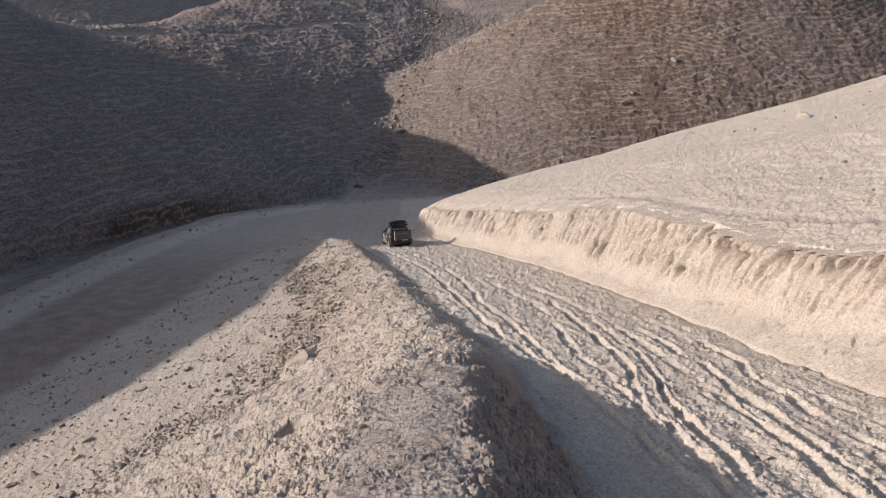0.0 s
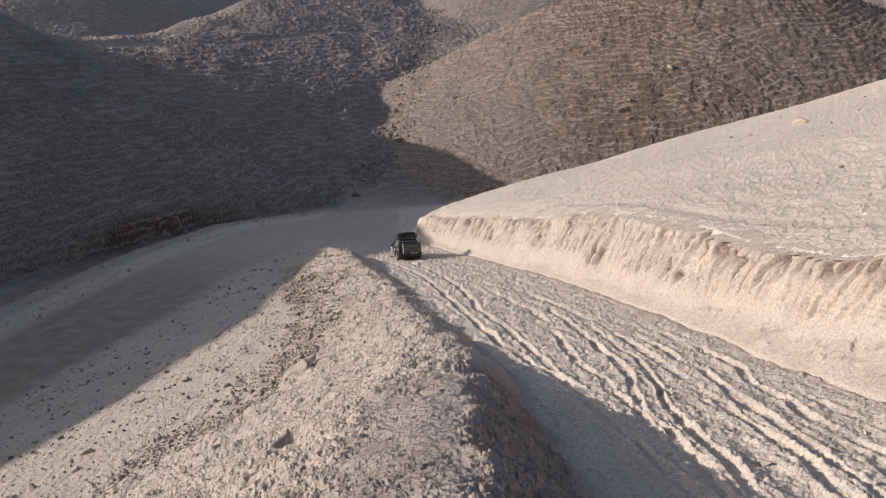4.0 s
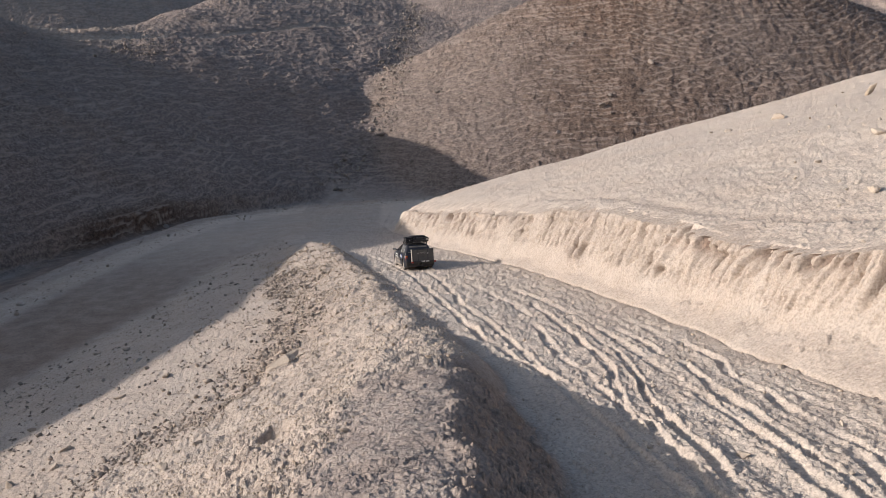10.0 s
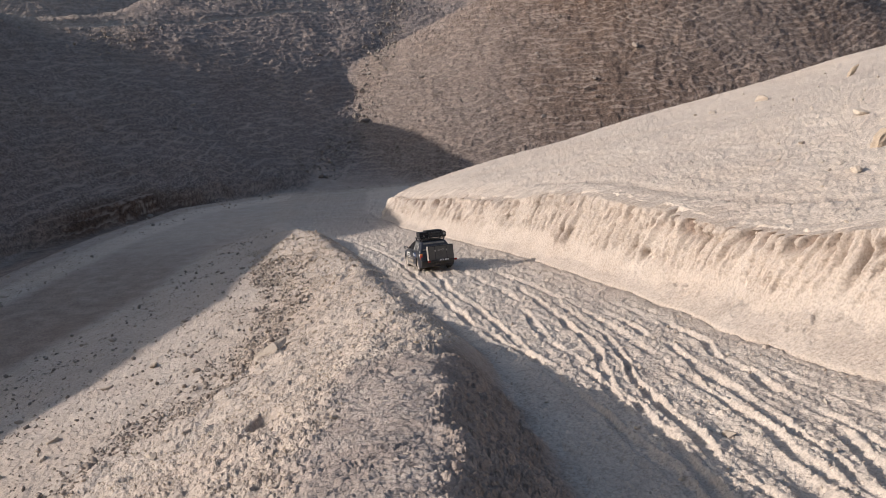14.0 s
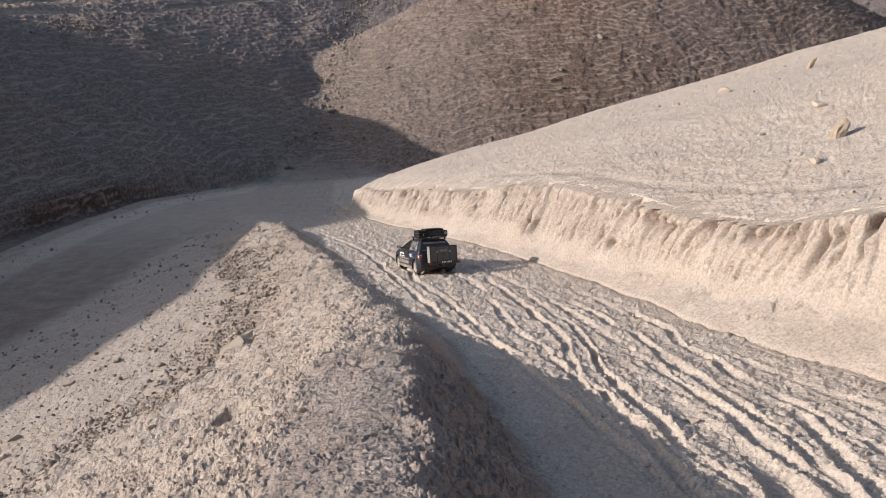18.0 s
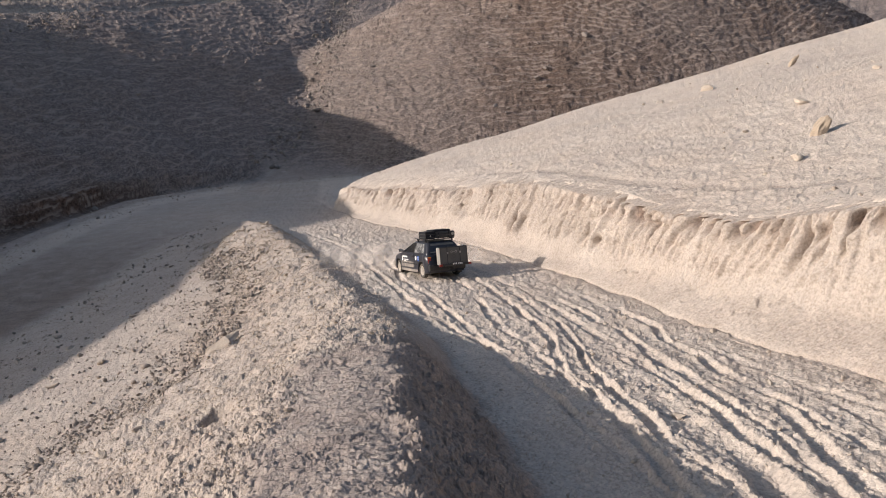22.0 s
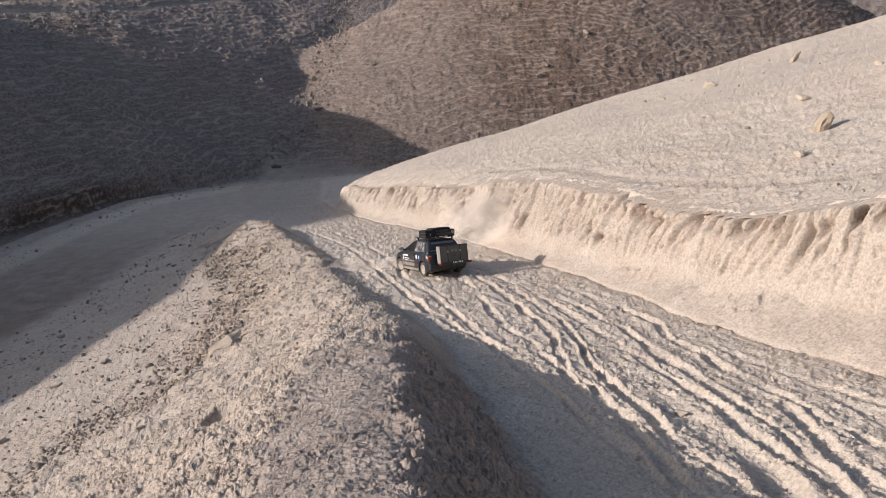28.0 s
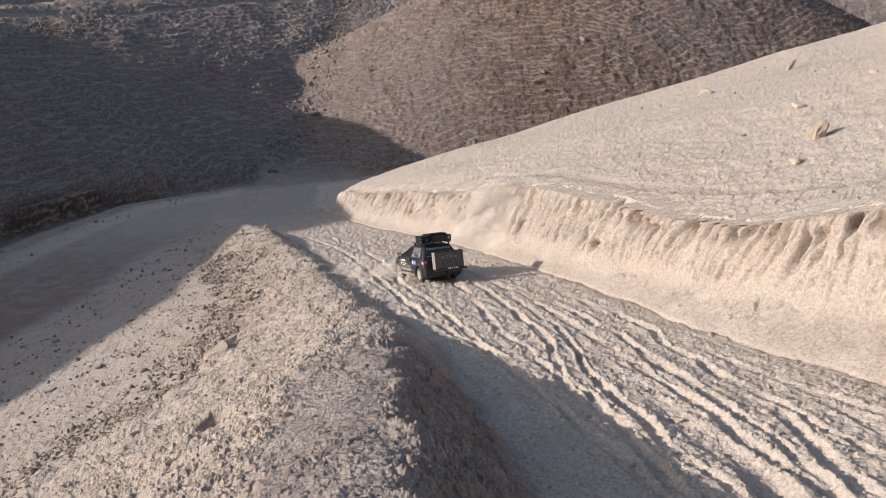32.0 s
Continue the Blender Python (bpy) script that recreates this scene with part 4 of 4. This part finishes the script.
def body_shell():
    rings = []
    ys = sorted(set(np.linspace(-1.87, 1.88, 40).round(3)) | {round(a + d, 3) for a in AXLES for d in np.linspace(-.345, .345, 15)})
    for y in ys:
        w, t, b = width_at(y), top_at(y), 0.21
        for a in AXLES:
            if abs(y - a) < 0.345:
                b = max(b, 0.285 + math.sqrt(0.345 ** 2 - (y - a) ** 2))
        if abs(y) > 1.8:
            b = 0.27
        mid = max(b + 0.03, 0.56)
        half = [(0, t + .012), (w * .55, t + .008), (w * .88, t - .02), (w * .975, t - .075), (w, max(mid + .02, t - .22)), (w * 1.005, mid), (w * .99, b + .02), (w * .95, b)]
        half = [(x, max(z, b)) for x, z in half]
        right = [(x, y, z) for x, z in half]
        left = [(-x, y, z) for x, z in reversed(half[1:])]
        rings.append(right + left)
    return loft(rings)


BELT, ROOF = 0.94, 1.40


def cab_ring(z, y0, y1, w, r, n=9):
    """A rounded rectangle in plan."""
    pts = []
    for cx, cy, a0 in ((w - r, y1 - r, 0), (-w + r, y1 - r, 90), (-w + r, y0 + r, 180), (w - r, y0 + r, 270)):
        for k in range(n):
            a = radians(a0 + 90 * k / (n - 1))
            pts.append((cx + r * math.cos(a), cy + r * math.sin(a), z))
    return pts


def cab_at(z):
    """Half width, rear and front of the cabin at height z."""
    u = max(0.0, (z - BELT) / (ROOF - BELT))
    return 0.775 - 0.19 * u - 0.02 * u * u, -1.70 + 0.34 * u ** 1.25, 0.86 - 1.02 * u


def cabin():
    rings = []
    for z in np.linspace(BELT - 0.05, ROOF - 0.045, 9):
        w, y0, y1 = cab_at(z)
        rings.append(cab_ring(z, y0, y1, w, 0.10))
    for z, inset in ((ROOF - 0.015, 0.04), (ROOF + 0.012, 0.12), (ROOF + 0.03, 0.3)):
        w, y0, y1 = cab_at(ROOF - 0.045)
        rings.append(cab_ring(z, y0 + inset, y1 - inset, w - inset, 0.10))
    return loft(rings)


def side_panel(side, outline, out, thick, bm=None):
    """A panel on the cabin's flank from (y, z) points."""
    pts = [(side * (cab_at(z)[0] + out), y, z) for y, z in outline]
    if side < 0:
        pts.reverse()
    return plate(pts, thick, bm)


def flank_panel(side, outline, out, thick, bm=None):
    """A panel on the body's flank below the belt."""
    pts = [(side * (width_at(y) + out + 0.004), y, z) for y, z in outline]
    if side < 0:
        pts.reverse()
    return plate(pts, thick, bm)


def rect(y0, y1, z0, z1):
    return [(y0, z0), (y1, z0), (y1, z1), (y0, z1)]


def make_wheel(parent, x, y):
    hub = new("wheel", None)
    hub.parent = parent
    bm = lathe([(0.19, -.075), (0.245, -.085), (0.272, -.08), (0.285, -.055), (0.287, 0), (0.285, .055), (0.272, .08), (0.245, .085), (0.19, .075)], 40)
    for k in range(30):
        a = 2 * math.pi * k / 30
        for s in (-1, 1):
            box(0.014, 0.035, 0.055, (0.284 * math.cos(a + s * .05), 0.284 * math.sin(a + s * .05), s * 0.042), 0, (0, 0, math.degrees(a + s * .05)), bm)
    bm.transform(pose(0, 0, 0, 0, 90, 0))
    me = bpy.data.meshes.new("wheel")
    bm.to_mesh(me)
    bm.free()
    me.materials.append(RUBBER)
    hub_mesh = new("wheel", me)
    bpy.data.objects.remove(hub)
    hub_mesh.parent = parent
    hub_mesh["label"] = "dust-caked black tyre"
    smooth(hub_mesh, 35)
    s = 1 if x > 0 else -1
    bm = lathe([(0.0005, .03), (0.10, .036), (0.165, .05), (0.188, .074), (0.20, .07), (0.20, -.07), (0.0005, -.07)], 32)
    for k in range(8):
        a = 2 * math.pi * (k + .5) / 8
        box(0.085, 0.03, 0.016, (0.125 * math.cos(a), 0.125 * math.sin(a), .05), 0.006, (0, 0, math.degrees(a)), bm)
    rod(0.035, 0.03, (0, 0, .045), (0, 0, 0), bm, 16)
    bm.transform(pose(0, 0, 0, 0, 90 * s, 0))
    smooth(part("rim", bm, RIM, hub_mesh, "dust-covered grey wheel cover"))
    hub_mesh.matrix_basis = pose(x, y, WHEEL_R)
    return hub_mesh


def make_car():
    car = tagged(new("car"), "dusty dark blue three-door hatchback with roof box and rear carrier", "car")
    body = smooth(part("body", body_shell(), NAVY, car), 50)
    smooth(part("cabin", cabin(), NAVY, car), 50)
    part("underbody", box(1.16, 3.3, 0.36, (0, 0, 0.42), 0.03), BLACK, car, "dark underside and wheel arches")
    for s in (-1, 1):
        # doors, sills, windows, mirrors
        part("door", flank_panel(s, [(-.42, .36), (.78, .36), (.80, .62), (.74, .90), (-.44, .90), (-.50, .62)], .004, .012), NAVY, body)
        part("door_skirt", flank_panel(s, rect(-.46, .78, .37, .60), .007, .012), NAVY_LOW, body, "lower door caked with pale dust")
        part("sill", box(0.05, 1.62, 0.12, (s * .79, 0, .25), 0.02), NAVY_LOW, car, "dusty sill")
        part("rub_strip", box(0.02, 1.55, 0.05, (s * .818, 0.02, .52), 0.008), BLACK, car)
        part("door_handle", box(0.022, 0.15, 0.03, (s * .826, -.33, .80), 0.008), BLACK, body)
        part("side_window", side_panel(s, [(-.38, .965), (.62, .965), (.56, 1.01), (-.06, 1.335), (-.36, 1.345)], .006, .014), GLASS, car, "dusty door window")
        part("side_window", side_panel(s, [(-1.38, .985), (-.47, .965), (-.45, 1.34), (-1.14, 1.325)], .006, .014), SIDE_GLASS, car, "very dusty rear side window")
        part("pillar", side_panel(s, [(-.465, .955), (-.385, .955), (-.365, 1.35), (-.445, 1.35)], .009, .014), BLACK, car)
        mirror = part("mirror", box(0.17, 0.09, 0.12, (s * .90, .62, 1.02), 0.03, (0, 0, s * 8), None, 3), BLACK, car, "black door mirror")
        part("mirror_glass", box(0.13, 0.008, 0.09, (s * .905, .572, 1.02), 0.003, (0, 0, s * 8)), CHROME, mirror)
        part("mirror_arm", box(0.09, 0.05, 0.035, (s * .80, .64, .985), 0.012), BLACK, mirror)
        # lights
        part("tail_light", box(0.13, 0.08, 0.25, (s * .715, -1.77, .73), 0.02, (0, 0, s * 22)), RED, car, "red tail light")
        part("indicator", box(0.10, 0.05, 0.05, (s * .715, -1.80, .83), 0.012, (0, 0, s * 22)), AMBER, car)
        part("headlight", box(0.30, 0.08, 0.13, (s * .47, 1.80, .62), 0.03, (0, 0, -s * 14)), CLEAR, car, "headlight under dust")
        part("mudflap", box(0.20, 0.014, 0.20, (s * .68, -1.53, .22), 0.004), RUBBER, car)
    # stickers on the doors: lettering too small to read, round and square emblems
    for s in (-1, 1):
        for a, b, c, d in ((.16, .60, .74, .81), (.06, .55, .64, .675), (.12, .50, .58, .605)):
            part("lettering", flank_panel(s, rect(a, b, c, d), .010, .003), WHITE, car, "white lettering on the door")
        bm = flank_panel(s, rect(.62, .70, .60, .80), .010, .003)
        part("sticker", bm, WHITE, car)
        n = 18
        bm = flank_panel(s, [(-.70 + .085 * math.cos(2 * math.pi * k / n), .76 + .085 * math.sin(2 * math.pi * k / n)) for k in range(n)], .010, .003)
        part("sticker", bm, WHITE, car, "round white sticker")
        part("sticker", flank_panel(s, rect(-1.02, -.86, .66, .86), .010, .003), BLUE, car, "blue sticker with a white edge")
        part("sticker", flank_panel(s, rect(-.97, -.91, .70, .82), .014, .003), WHITE, car)
    # ends
    part("rear_bumper", box(1.56, 0.16, 0.24, (0, -1.83, .42), 0.05, (0, 0, 0), None, 3), BLACK, car, "dusty black bumper")
    part("front_bumper", box(1.44, 0.18, 0.26, (0, 1.83, .40), 0.06, (0, 0, 0), None, 3), NAVY_LOW, car)
    w, y0, y1 = cab_at(1.0)
    w2, y2, y3 = cab_at(1.33)
    part("rear_window", plate([(-w + .13, y0 - .006, 1.0), (w - .13, y0 - .006, 1.0), (w2 - .12, y2 - .008, 1.33), (-w2 + .12, y2 - .008, 1.33)], .012), REAR_GLASS, car, "dusty rear window")
    part("windscreen", plate([(w - .1, y1 + .006, 1.0), (-w + .1, y1 + .006, 1.0), (-w2 + .1, y3 + .006, 1.33), (w2 - .1, y3 + .006, 1.33)], .012), GLASS, car)
    part("wiper", box(0.44, 0.014, 0.014, (-.12, -1.695, 1.03), 0.004, (0, 8, 0)), BLACK, car)
    part("spoiler", box(1.08, 0.16, 0.03, (0, -1.30, 1.405), 0.012, (-8, 0, 0)), BLACK, car)
    part("exhaust_pipe", rod(0.026, 0.24, (.38, -1.88, .26), (90, 0, 0), None, 16), STEEL, car)
    part("aerial", rod(0.005, 0.4, (0.3, 0.0, 1.6), (30, 0, 0), None, 8), BLACK, car)
    # roof rack and load
    for y in (-1.2, -0.45):
        bar = part("roof_bar", box(1.22, 0.045, 0.03, (0, y, 1.475), 0.01), BLACK, car)
        for s in (-1, 1):
            part("foot", box(0.05, 0.06, 0.17, (s * .565, y, 1.42), 0.015, (0, s * 18, 0)), BLACK, bar)
    for s in (-1, 1):
        part("rack_rail", box(0.035, 1.25, 0.035, (s * .56, -.80, 1.50), 0.012), BLACK, car)
    case = part("roof_box", box(0.84, 0.70, 0.26, (0.25, -.96, 1.645), 0.05, (0, 0, 0), None, 3), BLACK, car, "black hard case on the roof rack")
    part("lid_seam", box(0.85, 0.71, 0.014, (0.25, -.96, 1.685), 0.004), CLOTH, case)
    for x in (-.06, .40):
        part("strap", box(0.035, 0.72, 0.28, (x, -.96, 1.645), 0.008), CLOTH, case)
        part("buckle", box(0.05, 0.02, 0.06, (x, -1.322, 1.63), 0.006), STEEL, case)
    part("emblem", rod(0.062, 0.008, (.57, -1.314, 1.665), (90, 0, 0), None, 24), CASE_EDGE, case, "round pale emblem")
    part("emblem", rod(0.035, 0.008, (.31, -1.314, 1.645), (90, 0, 0), None, 24), STEEL, case)
    # soft bag on the case
    bm = box(0.80, 0.60, 0.10, (.12, -.93, 1.795), 0.055, (0, 0, 0), None, 4)
    for v in bm.verts:
        v.co += Vector((0, 0, 0.03 * noise.noise(v.co * 4))) + v.co.normalized() * 0.012 * noise.noise(v.co * 9)
    smooth(part("bag", bm, CLOTH, car, "soft black bag lashed on top"), 60)
    side = part("side_case", box(0.42, 0.66, 0.29, (-.40, -.96, 1.65), 0.03), CLOTH, car, "smaller black case beside it")
    for z in (1.57, 1.69):
        part("seam", box(0.425, 0.665, 0.012, (-.40, -.96, z), 0.003), STEEL, side)
    part("buckle", box(0.04, 0.02, 0.06, (-.40, -1.295, 1.63), 0.006), CASE_EDGE, side)
    # carrier box on the tow bar, leaning a little forwards
    lean = (-4, 0, 0)
    carrier = part("carrier_box", box(1.17, 0.28, 0.64, (0.08, -2.16, .88), 0.012, lean), CASE, car, "grey flat case on a tow-bar carrier")
    for s in (-1, 1):
        part("side_plate", box(0.012, 0.29, 0.65, (0.08 + s * .59, -2.16, .88), 0.004, lean), CASE_EDGE, carrier, "scuffed pale side plate")
        part("edge_trim", box(0.03, 0.025, 0.64, (0.08 + s * .572, -2.312, .87), 0.006, lean), STEEL, carrier)
        part("strap", box(0.03, 0.298, 0.66, (0.08 + s * .27, -2.16, .88), 0.004, lean), BLACK, carrier)
        part("clasp", box(0.06, 0.03, 0.08, (0.08 + s * .27, -2.325, 1.0), 0.008, lean), CASE_EDGE, carrier)
    part("lid", box(1.185, 0.295, 0.04, (0.08, -2.14, 1.20), 0.012, lean), BLACK, carrier)
    part("handle", rod(0.012, 0.24, (.0, -2.08, 1.255), (0, 90, 0), None, 12), BLACK, carrier)
    # worn mark on the case: two rings and a bar, a faint disc below
    bm = lathe([(.030, 0), (.048, 0), (.048, .004), (.030, .004)], 20, (90, 0, 0), (-.01, -2.316, 1.03))
    merged(lathe([(.030, 0), (.048, 0), (.048, .004), (.030, .004)], 20, (90, 0, 0), (.17, -2.316, 1.03)), bm)
    box(0.10, 0.004, 0.018, (.08, -2.318, 1.03), 0, (0, 0, 0), bm)
    part("emblem", bm, CASE_EDGE, carrier)
    part("emblem", lathe([(.045, 0), (.062, 0), (.062, .004), (.045, .004)], 20, (90, 0, 0), (.08, -2.322, .86)), STEEL, carrier)
    # light board
    board = part("light_board", box(1.34, 0.05, 0.09, (0.10, -2.36, .54), 0.012), BLACK, car, "black trailer light board")
    for s in (-1, 1):
        part("tail_light", box(0.12, 0.06, 0.09, (0.10 + s * .62, -2.385, .54), 0.02), RED, board, "red trailer lamp")
    part("number_plate", box(0.50, 0.012, 0.115, (0.18, -2.392, .575), 0.004), STEEL, board, "dark number plate with pale characters")
    for k in range(6):
        part("lettering", box(0.042, 0.004, 0.065, (0.0 + 0.066 * k + (0.035 if k > 2 else 0), -2.400, .575)), WHITE, board)
    part("tow_bar", box(0.06, 0.55, 0.06, (0.05, -2.05, .38), 0.012), STEEL, car)
    part("tow_ball", rod(0.028, 0.12, (0.05, -2.30, .43), (0, 0, 0), None, 16), STEEL, car)
    part("carrier_frame", box(1.0, 0.34, 0.04, (0.06, -2.12, .50), 0.01), STEEL, car)
    part("shackle", lathe([(.022, -.01), (.04, -.01), (.04, .01), (.022, .01)], 16, (0, 90, 0), (-.18, -2.40, .42)), STEEL, car)
    wheels = [make_wheel(car, s * TRACK, a) for a in AXLES for s in (-1, 1)]
    return car, wheels


car, wheels = make_car()


# ---- dust thrown up by the spinning wheels: thin veils, each a lumpy billow that thins out from its middle ----
def dust_material():
    m = Mat("airborne_dust", 1.0, 0, 0.0)
    v = m.coords()
    xyz = m.n("ShaderNodeSeparateXYZ")
    m.link(v, xyz.inputs[0])
    across = m.math("SQRT", m.math("ADD", m.math("POWER", xyz.outputs[0], 2.0), m.math("POWER", xyz.outputs[2], 2.0)))
    thin = m.ramp(across, [(0.0, (1, 1, 1)), (0.45, (0.55, 0.55, 0.55)), (0.95, (0, 0, 0))])
    wisps = m.ramp(m.noise(v, 2.2, 6, 0.65, 0.5), [(0.25, (0.72, 0.72, 0.72)), (0.75, (1, 1, 1))])
    amount = m.math("MULTIPLY", m.math("MULTIPLY", thin, wisps), 0.34)
    clear, lit, veil = m.n("ShaderNodeBsdfTransparent"), m.n("ShaderNodeBsdfDiffuse"), m.n("ShaderNodeBsdfTranslucent")
    # dust scatters the sunlight whichever way its surface lies
    for b, way in ((lit, -light), (veil, light)):
        b.inputs["Color"].default_value = (0.62, 0.565, 0.515, 1)
        to = m.n("ShaderNodeCombineXYZ")
        for j in range(3):
            to.inputs[j].default_value = way[j]
        m.link(to.outputs[0], b.inputs["Normal"])
    both, mixed = m.n("ShaderNodeAddShader"), m.n("ShaderNodeMixShader")
    m.link(lit.outputs[0], both.inputs[0])
    m.link(veil.outputs[0], both.inputs[1])
    m.link(amount, mixed.inputs[0])
    m.link(clear.outputs[0], mixed.inputs[1])
    m.link(both.outputs[0], mixed.inputs[2])
    m.link(mixed.outputs[0], m.out.inputs[0])
    return m.m


DUST = dust_material()


def dust_cloud(places, label):
    """Billows at (x, y, z, radius across, depth) round the cloud's middle."""
    cloud = tagged(new("dust_cloud"), label, "dust", "dust")
    for n, (x, y, z, r, deep) in enumerate(places):
        bm = bmesh.new()
        bmesh.ops.create_icosphere(bm, subdivisions=4, radius=1)
        for v in bm.verts:
            v.co *= 0.88 + 0.12 * noise.noise(v.co * 2.3 + Vector((n * 7, 0, 0)))
        billow = part("billow", bm, DUST, cloud)
        billow.data.polygons.foreach_set("use_smooth", np.ones(len(billow.data.polygons), bool))
        billow.matrix_basis = Matrix.Translation((x, y, z)) @ Matrix.Diagonal((r, deep, r * 0.7, 1))
        billow.visible_shadow = False
    return cloud


DUST_CLOUDS = [dust_cloud(((0, 0, 0, 1.1, .4), (-1.0, .3, .05, 1.1, .35), (.45, -.1, .25, .8, .3), (-1.9, .5, -.05, .8, .3)), "pale dust puffing out beside the spinning front wheel"),
               dust_cloud(((0, 0, 0, 1.3, .5), (.9, .4, .3, 1.3, .5)), "thin pale dust drifting past the car to the bank"),
               dust_cloud(((0, 0, 0, 1.9, .6), (1.2, .5, .5, 1.8, .6)), "thin pale dust hanging before the cut bank")]
DUST_PATHS = (((0, 1.6, 30.4, -13), (17.4, 1.6, 30.4, -12), (18.6, 1.2, 30.6, -9.7), (20, 1.0, 30.8, -9.0), (22, 0.6, 31.2, -8.95), (24, 0.5, 31.2, -9.0), (26, 0.6, 31.0, -9.6), (28.5, 0.9, 30.8, -9.5), (30, 1.1, 30.6, -9.2), (32, 1.2, 30.4, -9.3)),
              ((0, 3.0, 31.0, -14), (20.5, 3.0, 31.0, -13), (22, 3.2, 31.2, -9.4), (23.5, 3.6, 31.6, -8.7), (25.5, 4.4, 32.0, -8.4), (28, 4.6, 31.8, -8.3), (32, 5.0, 31.6, -8.1)),
              ((0, 4.0, 33.0, -17), (24, 4.0, 33.0, -15), (26.5, 4.6, 33.0, -9.2), (28, 5.0, 33.0, -8.0), (30, 5.4, 33.2, -7.7), (32, 5.7, 33.4, -7.4)))


# ---- what moves ----
CAR_PATH = ((0, -3.5, 54.19, 15.6, 0.0), (1, -3.28, 53.14, 15.2, 0.0), (2, -3.05, 52.19, 14.9, 0.0), (3, -2.77, 51.19, 14.6, 0.0), (4, -2.53, 50.19, 14.2, 0.0), (5, -2.25, 49.09, 13.8, 0.0),
            (6, -1.92, 47.89, 13.5, 0.0), (7, -1.57, 46.29, 13.4, 0.0), (8, -1.25, 44.58, 13.3, 0.0), (9, -0.94, 42.88, 13.2, 0.0), (10, -0.62, 41.08, 13.2, 0.0), (11, -0.32, 39.38, 13.1, 0.0),
            (12, 0.08, 37.78, 13.0, 0.0), (13, 0.41, 36.28, 13.1, -0.4), (14, 0.84, 34.77, 13.3, -0.8), (15, 1.21, 33.51, 13.4, -1.4), (16, 1.51, 32.5, 13.7, -2.0), (17, 1.76, 31.64, 14.0, -2.6),
            (18, 1.94, 31.02, 15.4, -2.6), (19, 2.1, 30.4, 16.8, -2.5), (20, 2.32, 29.85, 18.1, -2.5), (21, 2.49, 29.39, 19.5, -2.5), (22, 2.57, 29.24, 19.5, -2.5), (23, 2.55, 29.29, 19.6, -2.5),
            (24, 2.53, 29.34, 19.6, -2.4), (26, 2.54, 29.35, 19.6, -2.4), (28, 2.53, 29.35, 19.5, -2.4), (30, 2.55, 29.35, 18.7, -2.3), (32, 2.59, 29.36, 17.2, -2.3))   # seconds, x, y, heading, nose up


def car_pose(t):
    row = [float(curve(np.array(float(t)), [(r[0], r[k]) for r in CAR_PATH])) for k in (1, 2, 3, 4)]
    x, y, h, nose = row
    hx, hy = -math.sin(radians(h)), math.cos(radians(h))
    ahead, right = Vector((hx, hy)), Vector((hy, -hx))

    def bed(p):
        pts = [p + ahead * (k * 0.15) for k in (-1, 0, 1)]
        return sum(ground_z(q.x, q.y) for q in pts) / 3
    at = Vector((x, y))
    z = {}
    for a in (-1, 1):
        for s in (-1, 1):
            z[a, s] = bed(at + ahead * (a * 1.17) + right * (s * TRACK))
    zf, zb, zl, zr = (z[1, -1] + z[1, 1]) / 2, (z[-1, -1] + z[-1, 1]) / 2, (z[1, -1] + z[-1, -1]) / 2, (z[1, 1] + z[-1, 1]) / 2
    pitch, roll = math.degrees(math.atan2(zf - zb, 2.34)) + nose, math.degrees(math.atan2(zl - zr, 2 * TRACK))
    m = Matrix.Translation((x, y, (zf + zb) / 2 - 0.03)) @ Euler((0, 0, radians(h))).to_matrix().to_4x4() @ Euler((radians(pitch), radians(roll), 0)).to_matrix().to_4x4()
    return m, x, y


def motions():
    times = [k * 0.5 for k in range(65)]
    walk(car, [(t, car_pose(t)[0]) for t in times])
    # wheels roll backwards up the climb; the driven front pair spins where the car bogs down
    step_t = 0.1
    gone, spun, rows = 0.0, 0.0, {0: [], 1: [], 2: [], 3: []}
    last = None
    for k in range(321):
        t = k * step_t
        x, y = (float(curve(np.array(t), [(r[0], r[j]) for r in CAR_PATH])) for j in (1, 2))
        if last:
            gone += math.hypot(x - last[0], y - last[1])
        last = (x, y)
        if t > 16.5:
            spun += 38.0 * min(1, (t - 16.5) / 3) * (1 if t < 31.5 else 0.4)
        roll = math.degrees(gone / WHEEL_R)
        steer = 14 * min(1, max(0, (t - 25.5) / 2)) - 6 * min(1, max(0, (t - 17) / 2)) * (1 if t < 25.5 else max(0, 1 - (t - 25.5) / 2))
        for i in range(4):
            front = i >= 2
            s = (-1, 1)[i % 2]
            turn = roll + (spun if front else 0)
            m = pose(s * TRACK, AXLES[1 if front else 0], WHEEL_R, 0, 0, steer if front else 0) @ pose(0, 0, 0, turn, 0, 0)
            rows[i].append((t, m))
    for i, wheel in enumerate(wheels):
        walk(wheel, rows[i])
    for cloud, path in zip(DUST_CLOUDS, DUST_PATHS):
        walk(cloud, [(t, pose(x, y, z, 0, 0, -4 + 0.2 * t)) for t, x, y, z in path])


motions()
